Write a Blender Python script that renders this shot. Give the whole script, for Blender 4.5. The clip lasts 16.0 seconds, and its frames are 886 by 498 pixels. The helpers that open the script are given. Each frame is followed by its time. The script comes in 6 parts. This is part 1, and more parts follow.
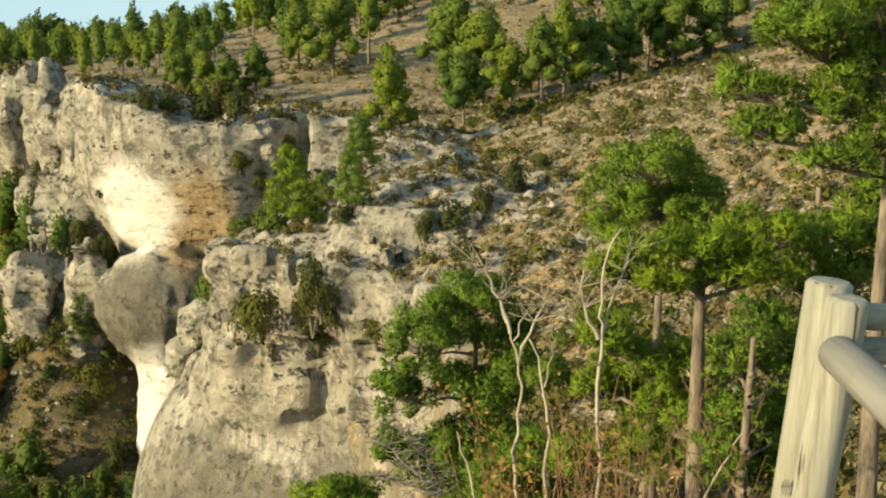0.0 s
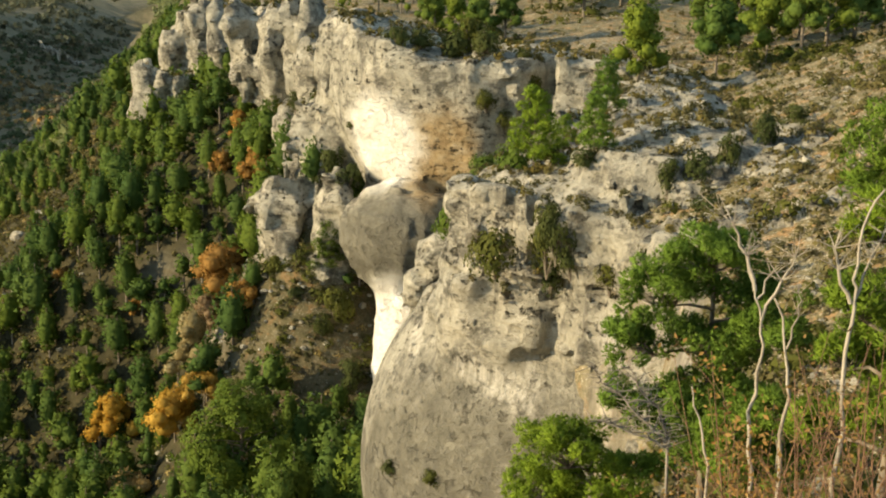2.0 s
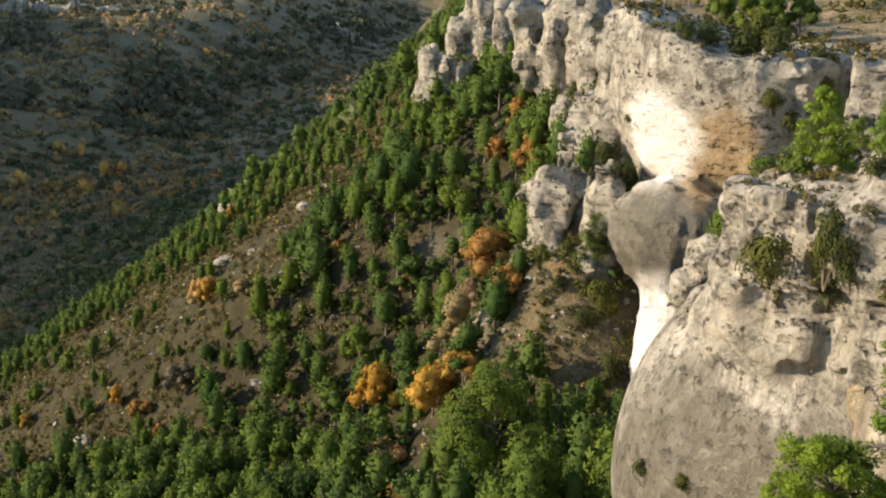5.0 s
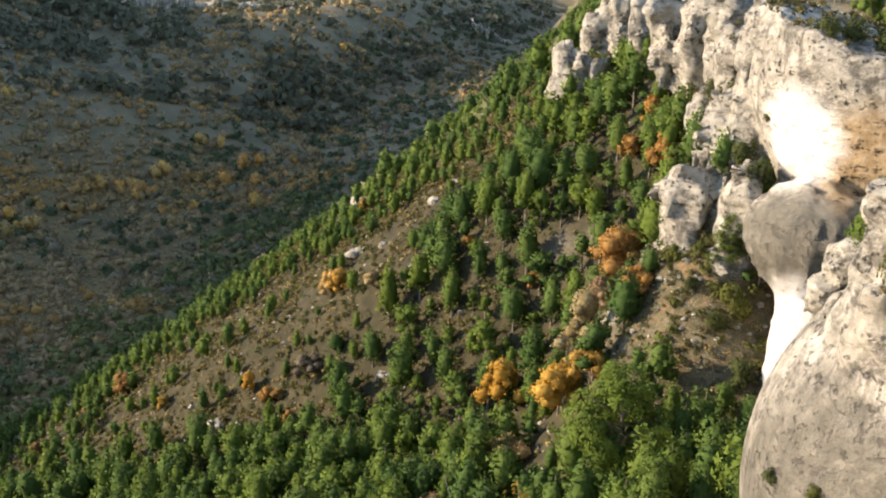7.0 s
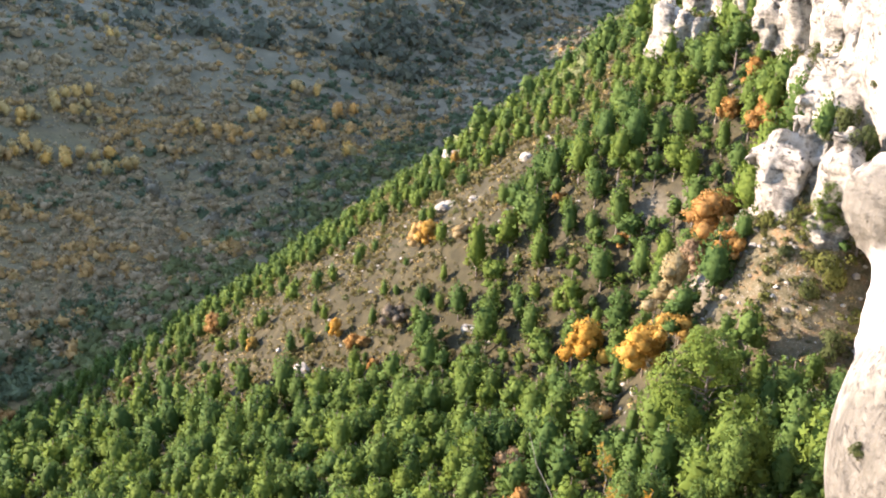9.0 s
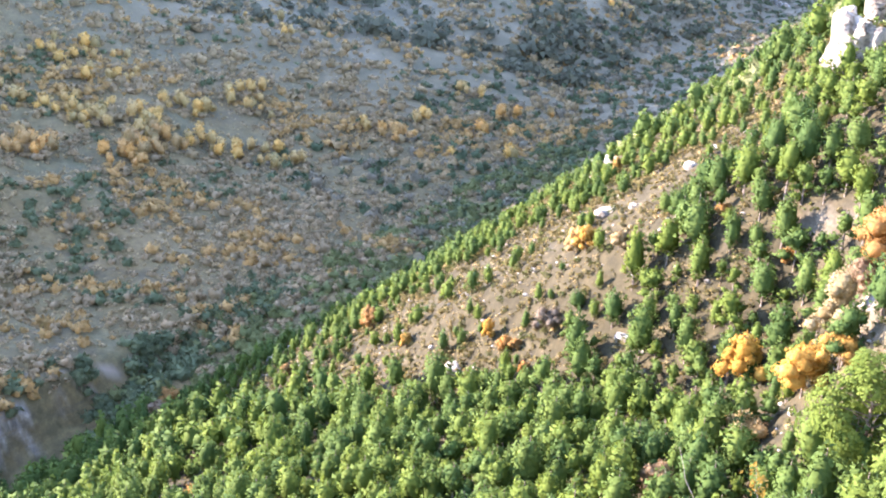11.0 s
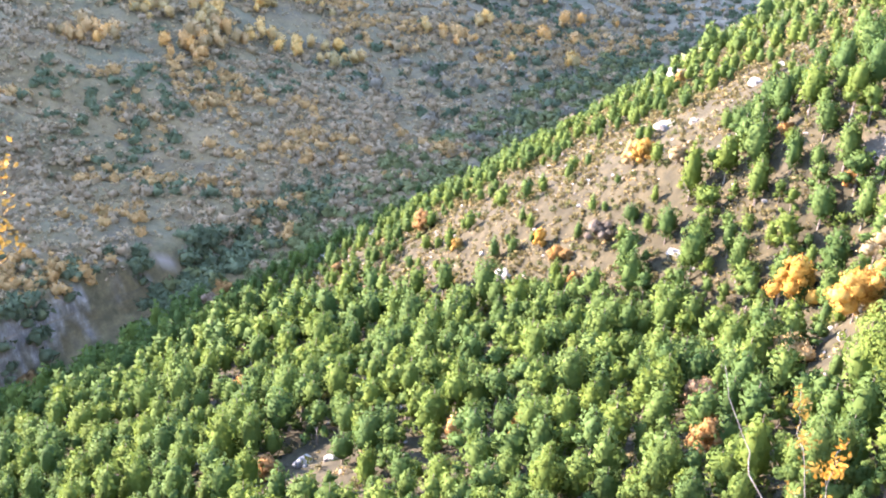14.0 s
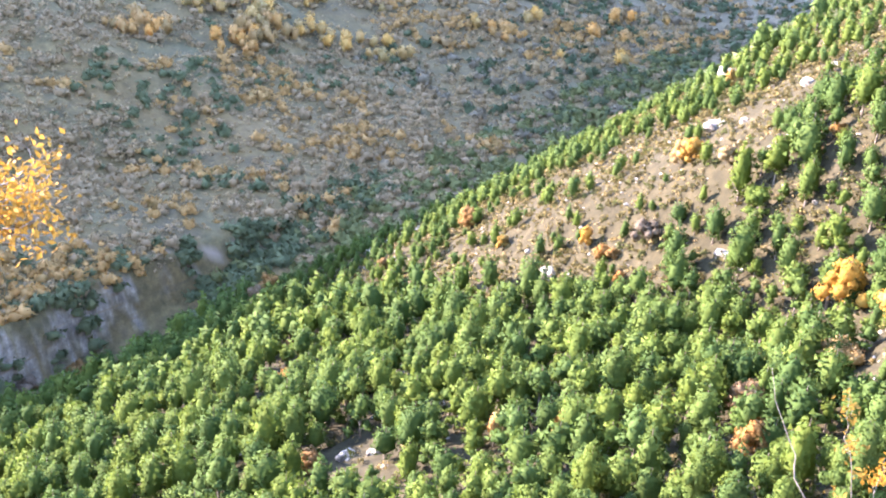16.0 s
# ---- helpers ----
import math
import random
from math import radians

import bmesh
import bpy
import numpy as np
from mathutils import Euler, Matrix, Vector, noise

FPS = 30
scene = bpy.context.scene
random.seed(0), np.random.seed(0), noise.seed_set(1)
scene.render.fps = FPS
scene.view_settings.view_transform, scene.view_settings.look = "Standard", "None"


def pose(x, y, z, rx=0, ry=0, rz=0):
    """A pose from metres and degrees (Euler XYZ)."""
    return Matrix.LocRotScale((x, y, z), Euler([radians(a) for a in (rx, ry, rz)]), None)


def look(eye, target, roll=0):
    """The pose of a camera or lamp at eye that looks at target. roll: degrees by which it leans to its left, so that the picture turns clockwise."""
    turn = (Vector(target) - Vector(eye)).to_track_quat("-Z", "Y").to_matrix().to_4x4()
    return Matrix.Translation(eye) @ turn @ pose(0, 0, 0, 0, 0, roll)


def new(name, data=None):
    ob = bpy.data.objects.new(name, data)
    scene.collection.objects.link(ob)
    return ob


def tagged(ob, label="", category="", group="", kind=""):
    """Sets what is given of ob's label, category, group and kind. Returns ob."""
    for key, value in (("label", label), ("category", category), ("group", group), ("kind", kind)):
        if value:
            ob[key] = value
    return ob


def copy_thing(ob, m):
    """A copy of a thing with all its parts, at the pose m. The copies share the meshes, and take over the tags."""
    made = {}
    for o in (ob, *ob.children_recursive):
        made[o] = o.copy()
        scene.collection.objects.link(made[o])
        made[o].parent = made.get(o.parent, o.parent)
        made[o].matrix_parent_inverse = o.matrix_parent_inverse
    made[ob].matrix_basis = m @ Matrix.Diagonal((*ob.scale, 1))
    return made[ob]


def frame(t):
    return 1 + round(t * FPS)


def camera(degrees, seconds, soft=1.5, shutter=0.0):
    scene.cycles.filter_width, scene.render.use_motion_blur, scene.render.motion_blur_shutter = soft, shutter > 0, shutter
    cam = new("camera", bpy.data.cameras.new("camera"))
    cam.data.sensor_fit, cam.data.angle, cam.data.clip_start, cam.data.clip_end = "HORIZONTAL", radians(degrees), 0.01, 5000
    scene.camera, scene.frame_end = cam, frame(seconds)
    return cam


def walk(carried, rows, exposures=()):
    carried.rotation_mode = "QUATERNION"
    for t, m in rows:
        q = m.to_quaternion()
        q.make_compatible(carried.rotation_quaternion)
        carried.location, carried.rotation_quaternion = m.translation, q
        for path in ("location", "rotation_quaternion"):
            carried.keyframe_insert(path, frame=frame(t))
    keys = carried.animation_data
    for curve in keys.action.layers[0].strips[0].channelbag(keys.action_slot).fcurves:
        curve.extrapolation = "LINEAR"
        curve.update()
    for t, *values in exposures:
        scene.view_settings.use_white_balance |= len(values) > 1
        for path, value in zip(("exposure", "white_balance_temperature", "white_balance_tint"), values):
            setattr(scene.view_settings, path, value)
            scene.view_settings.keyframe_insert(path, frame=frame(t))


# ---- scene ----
cam = camera(42.68, 16.0, soft=2.0)
# seconds, sideways drift, turn about x, y and z
PATH = [
    (0.0, 0.040, 79.20, 0.00, 0.00),
    (0.5, 0.027, 78.13, -0.35, 4.02),
    (1.0, 0.013, 77.63, -0.71, 6.99),
    (1.5, 0.000, 76.77, -0.91, 9.78),
    (2.0, -0.013, 76.17, -1.15, 12.42),
    (2.5, -0.027, 76.35, -1.06, 14.83),
    (3.0, -0.040, 76.39, -1.10, 18.05),
    (3.5, -0.044, 76.64, -1.16, 20.75),
    (4.0, -0.048, 76.16, -1.60, 23.19),
    (4.2, -0.049, 75.73, -1.83, 24.06),
    (6.3, -0.065, 75.67, -1.97, 30.74),
    (6.5, -0.066, 75.59, -1.97, 31.70),
    (7.0, -0.070, 74.86, -1.96, 33.21),
    (7.5, -0.085, 73.79, -1.87, 35.00),
    (8.0, -0.100, 72.77, -2.05, 35.83),
    (8.2, -0.100, 72.24, -2.21, 35.88),
    (10.3, -0.100, 73.28, -3.17, 43.69),
    (10.5, -0.100, 73.01, -2.73, 44.34),
    (11.0, -0.100, 72.00, -3.31, 46.61),
    (11.5, -0.100, 70.43, -4.23, 48.08),
    (12.0, -0.100, 68.78, -4.71, 49.58),
    (12.5, -0.100, 67.88, -4.77, 50.95),
    (13.0, -0.100, 67.64, -4.74, 51.96),
    (13.5, -0.100, 67.25, -4.90, 51.90),
    (14.0, -0.100, 67.00, -4.92, 50.09),
    (14.5, -0.100, 67.02, -5.06, 50.03),
    (15.0, -0.100, 66.83, -5.27, 50.52),
    (15.5, -0.100, 66.76, -5.15, 51.34),
    (16.0, -0.100, 66.61, -4.85, 52.57),
]
EYE_HEIGHT = 1.62
walk(cam, [(t, pose(dx, 0.0, EYE_HEIGHT, a, b, c)) for t, dx, a, b, c in PATH],
     [(0.0, 1.12, 9100, 2), (4.2, 1.15, 7700, 15), (6.5, 1.5, 7200, 20), (8.2, 2.18, 7000, 25), (10.5, 3.36, 6150, 36), (13.0, 3.70, 6150, 39), (16.0, 3.74, 6150, 39)])

# ---- light ----
SUN_AZ, SUN_EL = 118.0, 18.5     # degrees to the left of +y, degrees above the horizon
world = bpy.data.worlds.new("sky")
scene.world = world
world.use_nodes = True
wn = world.node_tree
sky = wn.nodes.new("ShaderNodeTexSky")
sky.sky_type, sky.sun_disc = "NISHITA", False
sky.sun_elevation, sky.sun_rotation = radians(SUN_EL), radians(-SUN_AZ)
sky.air_density, sky.dust_density, sky.ozone_density = 1.2, 0.3, 2.0
way = wn.nodes.new("ShaderNodeTexCoord")
cut = wn.nodes.new("ShaderNodeVectorMath")
cut.operation = "MAXIMUM"
cut.inputs[1].default_value = (-1, -1, 0.30)
wn.links.new(way.outputs["Generated"], cut.inputs[0])
wn.links.new(cut.outputs[0], sky.inputs[0])
wn.links.new(sky.outputs[0], wn.nodes["Background"].inputs[0])
wn.nodes["Background"].inputs[1].default_value = 0.15
sun = new("sun", bpy.data.lights.new("sun", "SUN"))
sun.data.energy, sun.data.angle, sun.data.color = 3.6, radians(0.8), (1.0, 0.88, 0.70)
a, e = radians(SUN_AZ), radians(SUN_EL)
sun.matrix_world = look((0, 0, 0), (math.sin(a) * math.cos(e), -math.cos(a) * math.cos(e), -math.sin(e)))


# ---- noise and mesh tools ----
def lattice(ix, iy, iz, seed):
    n = (ix.astype(np.uint32) * np.uint32(374761393) + iy.astype(np.uint32) * np.uint32(668265263)
         + iz.astype(np.uint32) * np.uint32(2246822519) + np.uint32((seed * 3266489917) % 4294967296))
    n = (n ^ (n >> np.uint32(13))) * np.uint32(1274126177)
    n = n ^ (n >> np.uint32(16))
    return n.astype(np.float64) / 4294967295.0 * 2 - 1


def vnoise(x, y, z, seed=0):
    """Smooth noise from -1 to 1 over arrays."""
    x, y, z = np.broadcast_arrays(np.asarray(x, float), np.asarray(y, float), np.asarray(z, float))
    fx, fy, fz = np.floor(x), np.floor(y), np.floor(z)
    u, v, w = x - fx, y - fy, z - fz
    u, v, w = u * u * (3 - 2 * u), v * v * (3 - 2 * v), w * w * (3 - 2 * w)
    ix, iy, iz = fx.astype(np.int64), fy.astype(np.int64), fz.astype(np.int64)
    out = 0
    for a in (0, 1):
        for b in (0, 1):
            for c in (0, 1):
                out = out + (u if a else 1 - u) * (v if b else 1 - v) * (w if c else 1 - w) * lattice(ix + a, iy + b, iz + c, seed)
    return out


def fbm(x, y, z, octaves=3, seed=0):
    out, amp = 0, 1.0
    for k in range(octaves):
        out = out + amp * vnoise(x * 2 ** k, y * 2 ** k, z * 2 ** k, seed + 7 * k)
        amp *= 0.5
    return out


def step(lo, hi, v):
    t = np.clip((v - lo) / (hi - lo), 0, 1)
    return t * t * (3 - 2 * t)


def raw_mesh(name, verts, faces, mat=None, smooth=False):
    verts, faces = np.asarray(verts, np.float32), np.asarray(faces, np.int32)
    me = bpy.data.meshes.new(name)
    n, k = faces.shape
    me.vertices.add(len(verts))
    me.vertices.foreach_set("co", verts.ravel())
    me.loops.add(n * k)
    me.loops.foreach_set("vertex_index", faces.ravel())
    me.polygons.add(n)
    me.polygons.foreach_set("loop_start", np.arange(0, n * k, k, dtype=np.int32))
    me.update(calc_edges=True)
    me.polygons.foreach_set("use_smooth", np.full(n, smooth))
    if mat:
        me.materials.append(mat)
    return me


def thing(name, label, category, group="", kind=""):
    return tagged(new(name), label, category, group, kind)


def part(name, me, parent, label=""):
    ob = new(name, me)
    ob.parent = parent
    return tagged(ob, label)


def nets(field, lo, hi, h):
    """A mesh of the zero surface of field(x, y, z), which is negative inside."""
    ax = [np.arange(l, u + h, h) for l, u in zip(lo, hi)]
    X, Y, Z = np.meshgrid(*ax, indexing="ij")
    val = field(X, Y, Z)
    for k in range(3):
        for q in (0, -1):
            side = [slice(None)] * 3
            side[k] = q
            val[tuple(side)] = np.maximum(val[tuple(side)], 0.05)
    ins = val < 0
    nx, ny, nz = val.shape
    cnt = np.zeros((nx - 1, ny - 1, nz - 1), np.int8)
    for a in (0, 1):
        for b in (0, 1):
            for c in (0, 1):
                cnt += ins[a:nx - 1 + a, b:ny - 1 + b, c:nz - 1 + c]
    cells = np.argwhere((cnt > 0) & (cnt < 8))
    index = np.full(cnt.shape, -1, np.int64)
    index[tuple(cells.T)] = np.arange(len(cells))
    pos, num = np.zeros((len(cells), 3)), np.zeros(len(cells))
    corners = [(a, b, c) for a in (0, 1) for b in (0, 1) for c in (0, 1)]
    for p in corners:
        for k in range(3):
            if p[k] == 0:
                q = list(p)
                q[k] = 1
                i0, i1 = cells + p, cells + q
                v0, v1 = val[tuple(i0.T)], val[tuple(i1.T)]
                cross = (v0 < 0) != (v1 < 0)
                t = np.where(cross, v0 / np.where(cross, v0 - v1, 1), 0)
                add = np.tile(np.array(p, float), (len(cells), 1))
                add[:, k] = t
                pos += add * cross[:, None]
                num += cross
    verts = (cells + pos / num[:, None]) * h + np.array(lo)
    faces = []
    for k in range(3):
        sl0, sl1 = [slice(1, -1)] * 3, [slice(1, -1)] * 3
        sl0[k], sl1[k] = slice(0, -1), slice(1, None)
        a, b = ins[tuple(sl0)], ins[tuple(sl1)]
        for flip, m in ((False, a & ~b), (True, ~a & b)):
            e = np.argwhere(m)
            if not len(e):
                continue
            base = e + 1
            base[:, k] -= 1
            i, j = (k + 1) % 3, (k + 2) % 3
            quad = []
            for di, dj in ((-1, -1), (0, -1), (0, 0), (-1, 0)):
                c = base.copy()
                c[:, i] += di
                c[:, j] += dj
                quad.append(index[tuple(c.T)])
            quad = np.stack(quad, 1)
            faces.append(quad[:, ::-1] if flip else quad)
    return verts, np.concatenate(faces)


# ---- materials ----
def material(name, rough=0.9):
    m = bpy.data.materials.new(name)
    m.use_nodes = True
    m.node_tree.nodes["Principled BSDF"].inputs["Roughness"].default_value = rough
    m.node_tree.nodes["Principled BSDF"].inputs["Specular IOR Level"].default_value = 0.25
    return m


def node(m, kind, **values):
    n = m.node_tree.nodes.new("ShaderNode" + kind)
    for k, v in values.items():
        n.inputs[k.replace("_", " ")].default_value = v
    return n


def link(m, a, b):
    m.node_tree.links.new(a, b)


def noise_tex(m, scale, detail=5.0, rough=0.6, stretch=(1, 1, 1)):
    co = node(m, "TexCoord")
    mp = node(m, "Mapping")
    mp.inputs["Scale"].default_value = stretch
    link(m, co.outputs["Object"], mp.inputs["Vector"])
    n = node(m, "TexNoise", Scale=scale, Detail=detail, Roughness=rough)
    link(m, mp.outputs[0], n.inputs["Vector"])
    return n.outputs["Fac"]


def ramp(m, fac, *stops):
    r = node(m, "ValToRGB")
    while len(r.color_ramp.elements) < len(stops):
        r.color_ramp.elements.new(0.5)
    for el, (p, c) in zip(r.color_ramp.elements, stops):
        el.position = p
        el.color = (*c, 1) if len(c) == 3 else c
    link(m, fac, r.inputs[0])
    return r.outputs[0]


def mix(m, fac, a, b, blend="MIX"):
    n = m.node_tree.nodes.new("ShaderNodeMix")
    n.data_type, n.blend_type = "RGBA", blend
    for sock, v in ((n.inputs[0], fac), (n.inputs[6], a), (n.inputs[7], b)):
        if isinstance(v, (int, float)):
            sock.default_value = v
        elif isinstance(v, tuple):
            sock.default_value = (*v, 1)
        else:
            link(m, v, sock)
    return n.outputs[2]


def finish(m, colour, height=None, strength=0.5, distance=0.1):
    b = m.node_tree.nodes["Principled BSDF"]
    link(m, colour, b.inputs["Base Color"])
    if height:
        bp = node(m, "Bump", Strength=strength, Distance=distance)
        link(m, height, bp.inputs["Height"])
        link(m, bp.outputs[0], b.inputs["Normal"])
    return m


def attribute(m, name):
    n = node(m, "Attribute")
    n.attribute_name = name
    return n.outputs["Fac"]


def rock_material(name):
    m = material(name, 0.92)
    big = noise_tex(m, 0.13, 4)
    mid = noise_tex(m, 0.8, 7, 0.72)
    fine = noise_tex(m, 3.2, 6, 0.75)
    crust = noise_tex(m, 0.33, 9, 0.78, (1, 1, 1.5))
    streak = noise_tex(m, 0.8, 6, 0.65, (1, 1, 0.10))
    bands = noise_tex(m, 0.45, 6, 0.7, (0.22, 0.22, 2.6))
    pits = noise_tex(m, 1.7, 5, 0.62, (1, 1, 1.25))
    rows = noise_tex(m, 0.5, 3, 0.5, (0.3, 0.3, 2.2))
    c = ramp(m, big, (0.32, (0.24, 0.23, 0.187)), (0.50, (0.39, 0.368, 0.295)), (0.68, (0.475, 0.425, 0.325)))
    c = mix(m, 0.55, c, ramp(m, mid, (0.30, (0.12, 0.113, 0.09)), (0.47, (0.38, 0.354, 0.28)), (0.66, (0.64, 0.595, 0.49))))
    dark = ramp(m, fine, (0.35, (0.055, 0.052, 0.043)), (0.65, (0.16, 0.15, 0.12)))
    c = mix(m, ramp(m, crust, (0.50, (0, 0, 0)), (0.59, (0.85, 0.85, 0.85))), c, dark)
    c = mix(m, ramp(m, streak, (0.56, (0, 0, 0)), (0.68, (0.7, 0.7, 0.7))), c, (0.10, 0.094, 0.078))
    c = mix(m, ramp(m, bands, (0.59, (0, 0, 0)), (0.68, (0.35, 0.35, 0.35))), c, (0.13, 0.118, 0.09))
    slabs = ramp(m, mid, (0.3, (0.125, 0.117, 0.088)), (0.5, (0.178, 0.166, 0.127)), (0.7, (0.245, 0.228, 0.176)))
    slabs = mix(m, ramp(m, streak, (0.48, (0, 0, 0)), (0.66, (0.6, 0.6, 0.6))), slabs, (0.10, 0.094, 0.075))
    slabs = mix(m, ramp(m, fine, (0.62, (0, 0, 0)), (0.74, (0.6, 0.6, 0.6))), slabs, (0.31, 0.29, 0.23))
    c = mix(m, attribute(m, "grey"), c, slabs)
    warm = ramp(m, mid, (0.3, (0.33, 0.21, 0.095)), (0.5, (0.50, 0.365, 0.20)), (0.7, (0.60, 0.50, 0.35)))
    warm = mix(m, ramp(m, streak, (0.5, (0, 0, 0)), (0.66, (0.6, 0.6, 0.6))), warm, (0.28, 0.19, 0.10))
    c = mix(m, attribute(m, "ochre"), c, warm)
    rills = noise_tex(m, 3.2, 4, 0.6, (1, 1, 0.04))
    wash = mix(m, 1.0, attribute(m, "wash"), ramp(m, rills, (0.36, (0.0, 0.0, 0.0)), (0.66, (0.8, 0.8, 0.8))), "MULTIPLY")
    c = mix(m, wash, c, (0.66, 0.62, 0.53))
    c = mix(m, attribute(m, "pale"), c, ramp(m, mid, (0.3, (0.74, 0.69, 0.58)), (0.6, (0.88, 0.86, 0.80))))
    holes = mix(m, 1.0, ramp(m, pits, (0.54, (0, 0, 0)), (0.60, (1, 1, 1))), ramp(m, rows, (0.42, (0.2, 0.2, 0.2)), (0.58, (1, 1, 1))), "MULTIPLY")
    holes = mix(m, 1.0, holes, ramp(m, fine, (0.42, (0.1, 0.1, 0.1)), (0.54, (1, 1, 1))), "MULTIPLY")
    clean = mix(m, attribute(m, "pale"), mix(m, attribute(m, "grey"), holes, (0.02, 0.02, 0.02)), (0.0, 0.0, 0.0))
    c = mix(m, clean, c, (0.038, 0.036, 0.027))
    h = mix(m, 0.45, mix(m, 0.35, mid, bands), fine)
    h = mix(m, 0.3, h, mix(m, 1.0, (1.0, 1.0, 1.0), holes, "SUBTRACT"))
    return finish(m, c, h, 1.0, 0.8)


def ground_material():
    m = material("dry_hillside_soil", 0.95)
    big = noise_tex(m, 0.05, 5)
    mid = noise_tex(m, 0.5, 6, 0.7)
    fine = noise_tex(m, 3.0, 5, 0.7)
    soil = ramp(m, mid, (0.30, (0.095, 0.08, 0.043)), (0.48, (0.20, 0.162, 0.092)), (0.62, (0.31, 0.25, 0.155)), (0.75, (0.48, 0.42, 0.31)))
    soil = mix(m, ramp(m, fine, (0.5, (0, 0, 0)), (0.66, (0.7, 0.7, 0.7))), soil, (0.07, 0.075, 0.032))
    soil = mix(m, ramp(m, big, (0.40, (0, 0, 0)), (0.6, (0.6, 0.6, 0.6))), soil, (0.12, 0.112, 0.05))
    litter = noise_tex(m, 1.1, 6, 0.7)
    soil = mix(m, ramp(m, litter, (0.52, (0, 0, 0)), (0.61, (0.75, 0.75, 0.75))), soil, (0.36, 0.205, 0.09))
    soil = mix(m, ramp(m, litter, (0.33, (0.75, 0.75, 0.75)), (0.43, (0, 0, 0))), soil, (0.075, 0.07, 0.032))
    grit = noise_tex(m, 7.0, 4, 0.7)
    soil = mix(m, ramp(m, grit, (0.58, (0, 0, 0)), (0.65, (0.9, 0.9, 0.9))), soil, (0.62, 0.56, 0.45))
    soil = mix(m, ramp(m, grit, (0.34, (0.8, 0.8, 0.8)), (0.42, (0, 0, 0))), soil, (0.06, 0.05, 0.03))
    wide = noise_tex(m, 0.012, 6, 0.65)
    woods = noise_tex(m, 0.16, 8, 0.78)
    fields = noise_tex(m, 0.035, 9, 0.75)
    steps = noise_tex(m, 0.22, 6, 0.7, (0.16, 0.16, 2.0))
    far = ramp(m, woods, (0.36, (0.07, 0.058, 0.026)), (0.5, (0.122, 0.102, 0.045)), (0.62, (0.165, 0.135, 0.062)), (0.74, (0.24, 0.195, 0.10)))
    far = mix(m, ramp(m, fields, (0.48, (0, 0, 0)), (0.58, (0.6, 0.6, 0.6))), far, (0.17, 0.122, 0.05))
    far = mix(m, ramp(m, fields, (0.36, (0.7, 0.7, 0.7)), (0.46, (0, 0, 0))), far, (0.10, 0.105, 0.058))
    far = mix(m, ramp(m, steps, (0.54, (0, 0, 0)), (0.62, (0.55, 0.55, 0.55))), far, (0.08, 0.072, 0.046))
    far = mix(m, ramp(m, steps, (0.34, (0.45, 0.45, 0.45)), (0.42, (0, 0, 0))), far, (0.22, 0.165, 0.09))
    banks = noise_tex(m, 0.07, 7, 0.7, (0.5, 0.5, 1.6))
    far = mix(m, ramp(m, banks, (0.63, (0, 0, 0)), (0.69, (0.7, 0.7, 0.7))), far, (0.33, 0.265, 0.175))
    far = mix(m, ramp(m, wide, (0.46, (0, 0, 0)), (0.6, (0.4, 0.4, 0.4))), far, ramp(m, woods, (0.35, (0.085, 0.09, 0.048)), (0.65, (0.14, 0.135, 0.075))))
    far = mix(m, 1.0, far, ramp(m, mid, (0.3, (0.6, 0.57, 0.5)), (0.5, (0.9, 0.84, 0.74)), (0.7, (1.3, 1.2, 1.05))), "MULTIPLY")
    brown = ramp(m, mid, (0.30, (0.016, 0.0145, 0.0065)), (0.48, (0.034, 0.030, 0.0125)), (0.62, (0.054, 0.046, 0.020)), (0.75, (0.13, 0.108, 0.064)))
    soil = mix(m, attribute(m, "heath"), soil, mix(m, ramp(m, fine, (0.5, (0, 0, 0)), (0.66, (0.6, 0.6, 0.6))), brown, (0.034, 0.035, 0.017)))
    forest = ramp(m, fields, (0.36, (0.075, 0.072, 0.04)), (0.5, (0.12, 0.108, 0.062)), (0.64, (0.18, 0.152, 0.09)))
    forest = mix(m, ramp(m, woods, (0.52, (0, 0, 0)), (0.62, (0.5, 0.5, 0.5))), forest, (0.16, 0.128, 0.075))
    c = mix(m, attribute(m, "opposite"), soil, far)
    c = mix(m, attribute(m, "remote"), c, forest)
    stone = ramp(m, mid, (0.3, (0.10, 0.09, 0.07)), (0.5, (0.24, 0.215, 0.165)), (0.7, (0.42, 0.38, 0.30)))
    stone = mix(m, ramp(m, noise_tex(m, 0.35, 6, 0.7, (1, 1, 0.12)), (0.48, (0, 0, 0)), (0.62, (0.75, 0.75, 0.75))), stone, (0.07, 0.062, 0.045))
    stone = mix(m, ramp(m, noise_tex(m, 0.5, 5, 0.65, (0.15, 0.15, 1.6)), (0.54, (0, 0, 0)), (0.64, (0.7, 0.7, 0.7))), stone, (0.20, 0.14, 0.075))
    c = mix(m, attribute(m, "bare_rock"), c, stone)
    c = mix(m, attribute(m, "path"), c, (0.27, 0.22, 0.155))
    return finish(m, c, mix(m, 0.5, mid, fine), 0.8, 0.3)


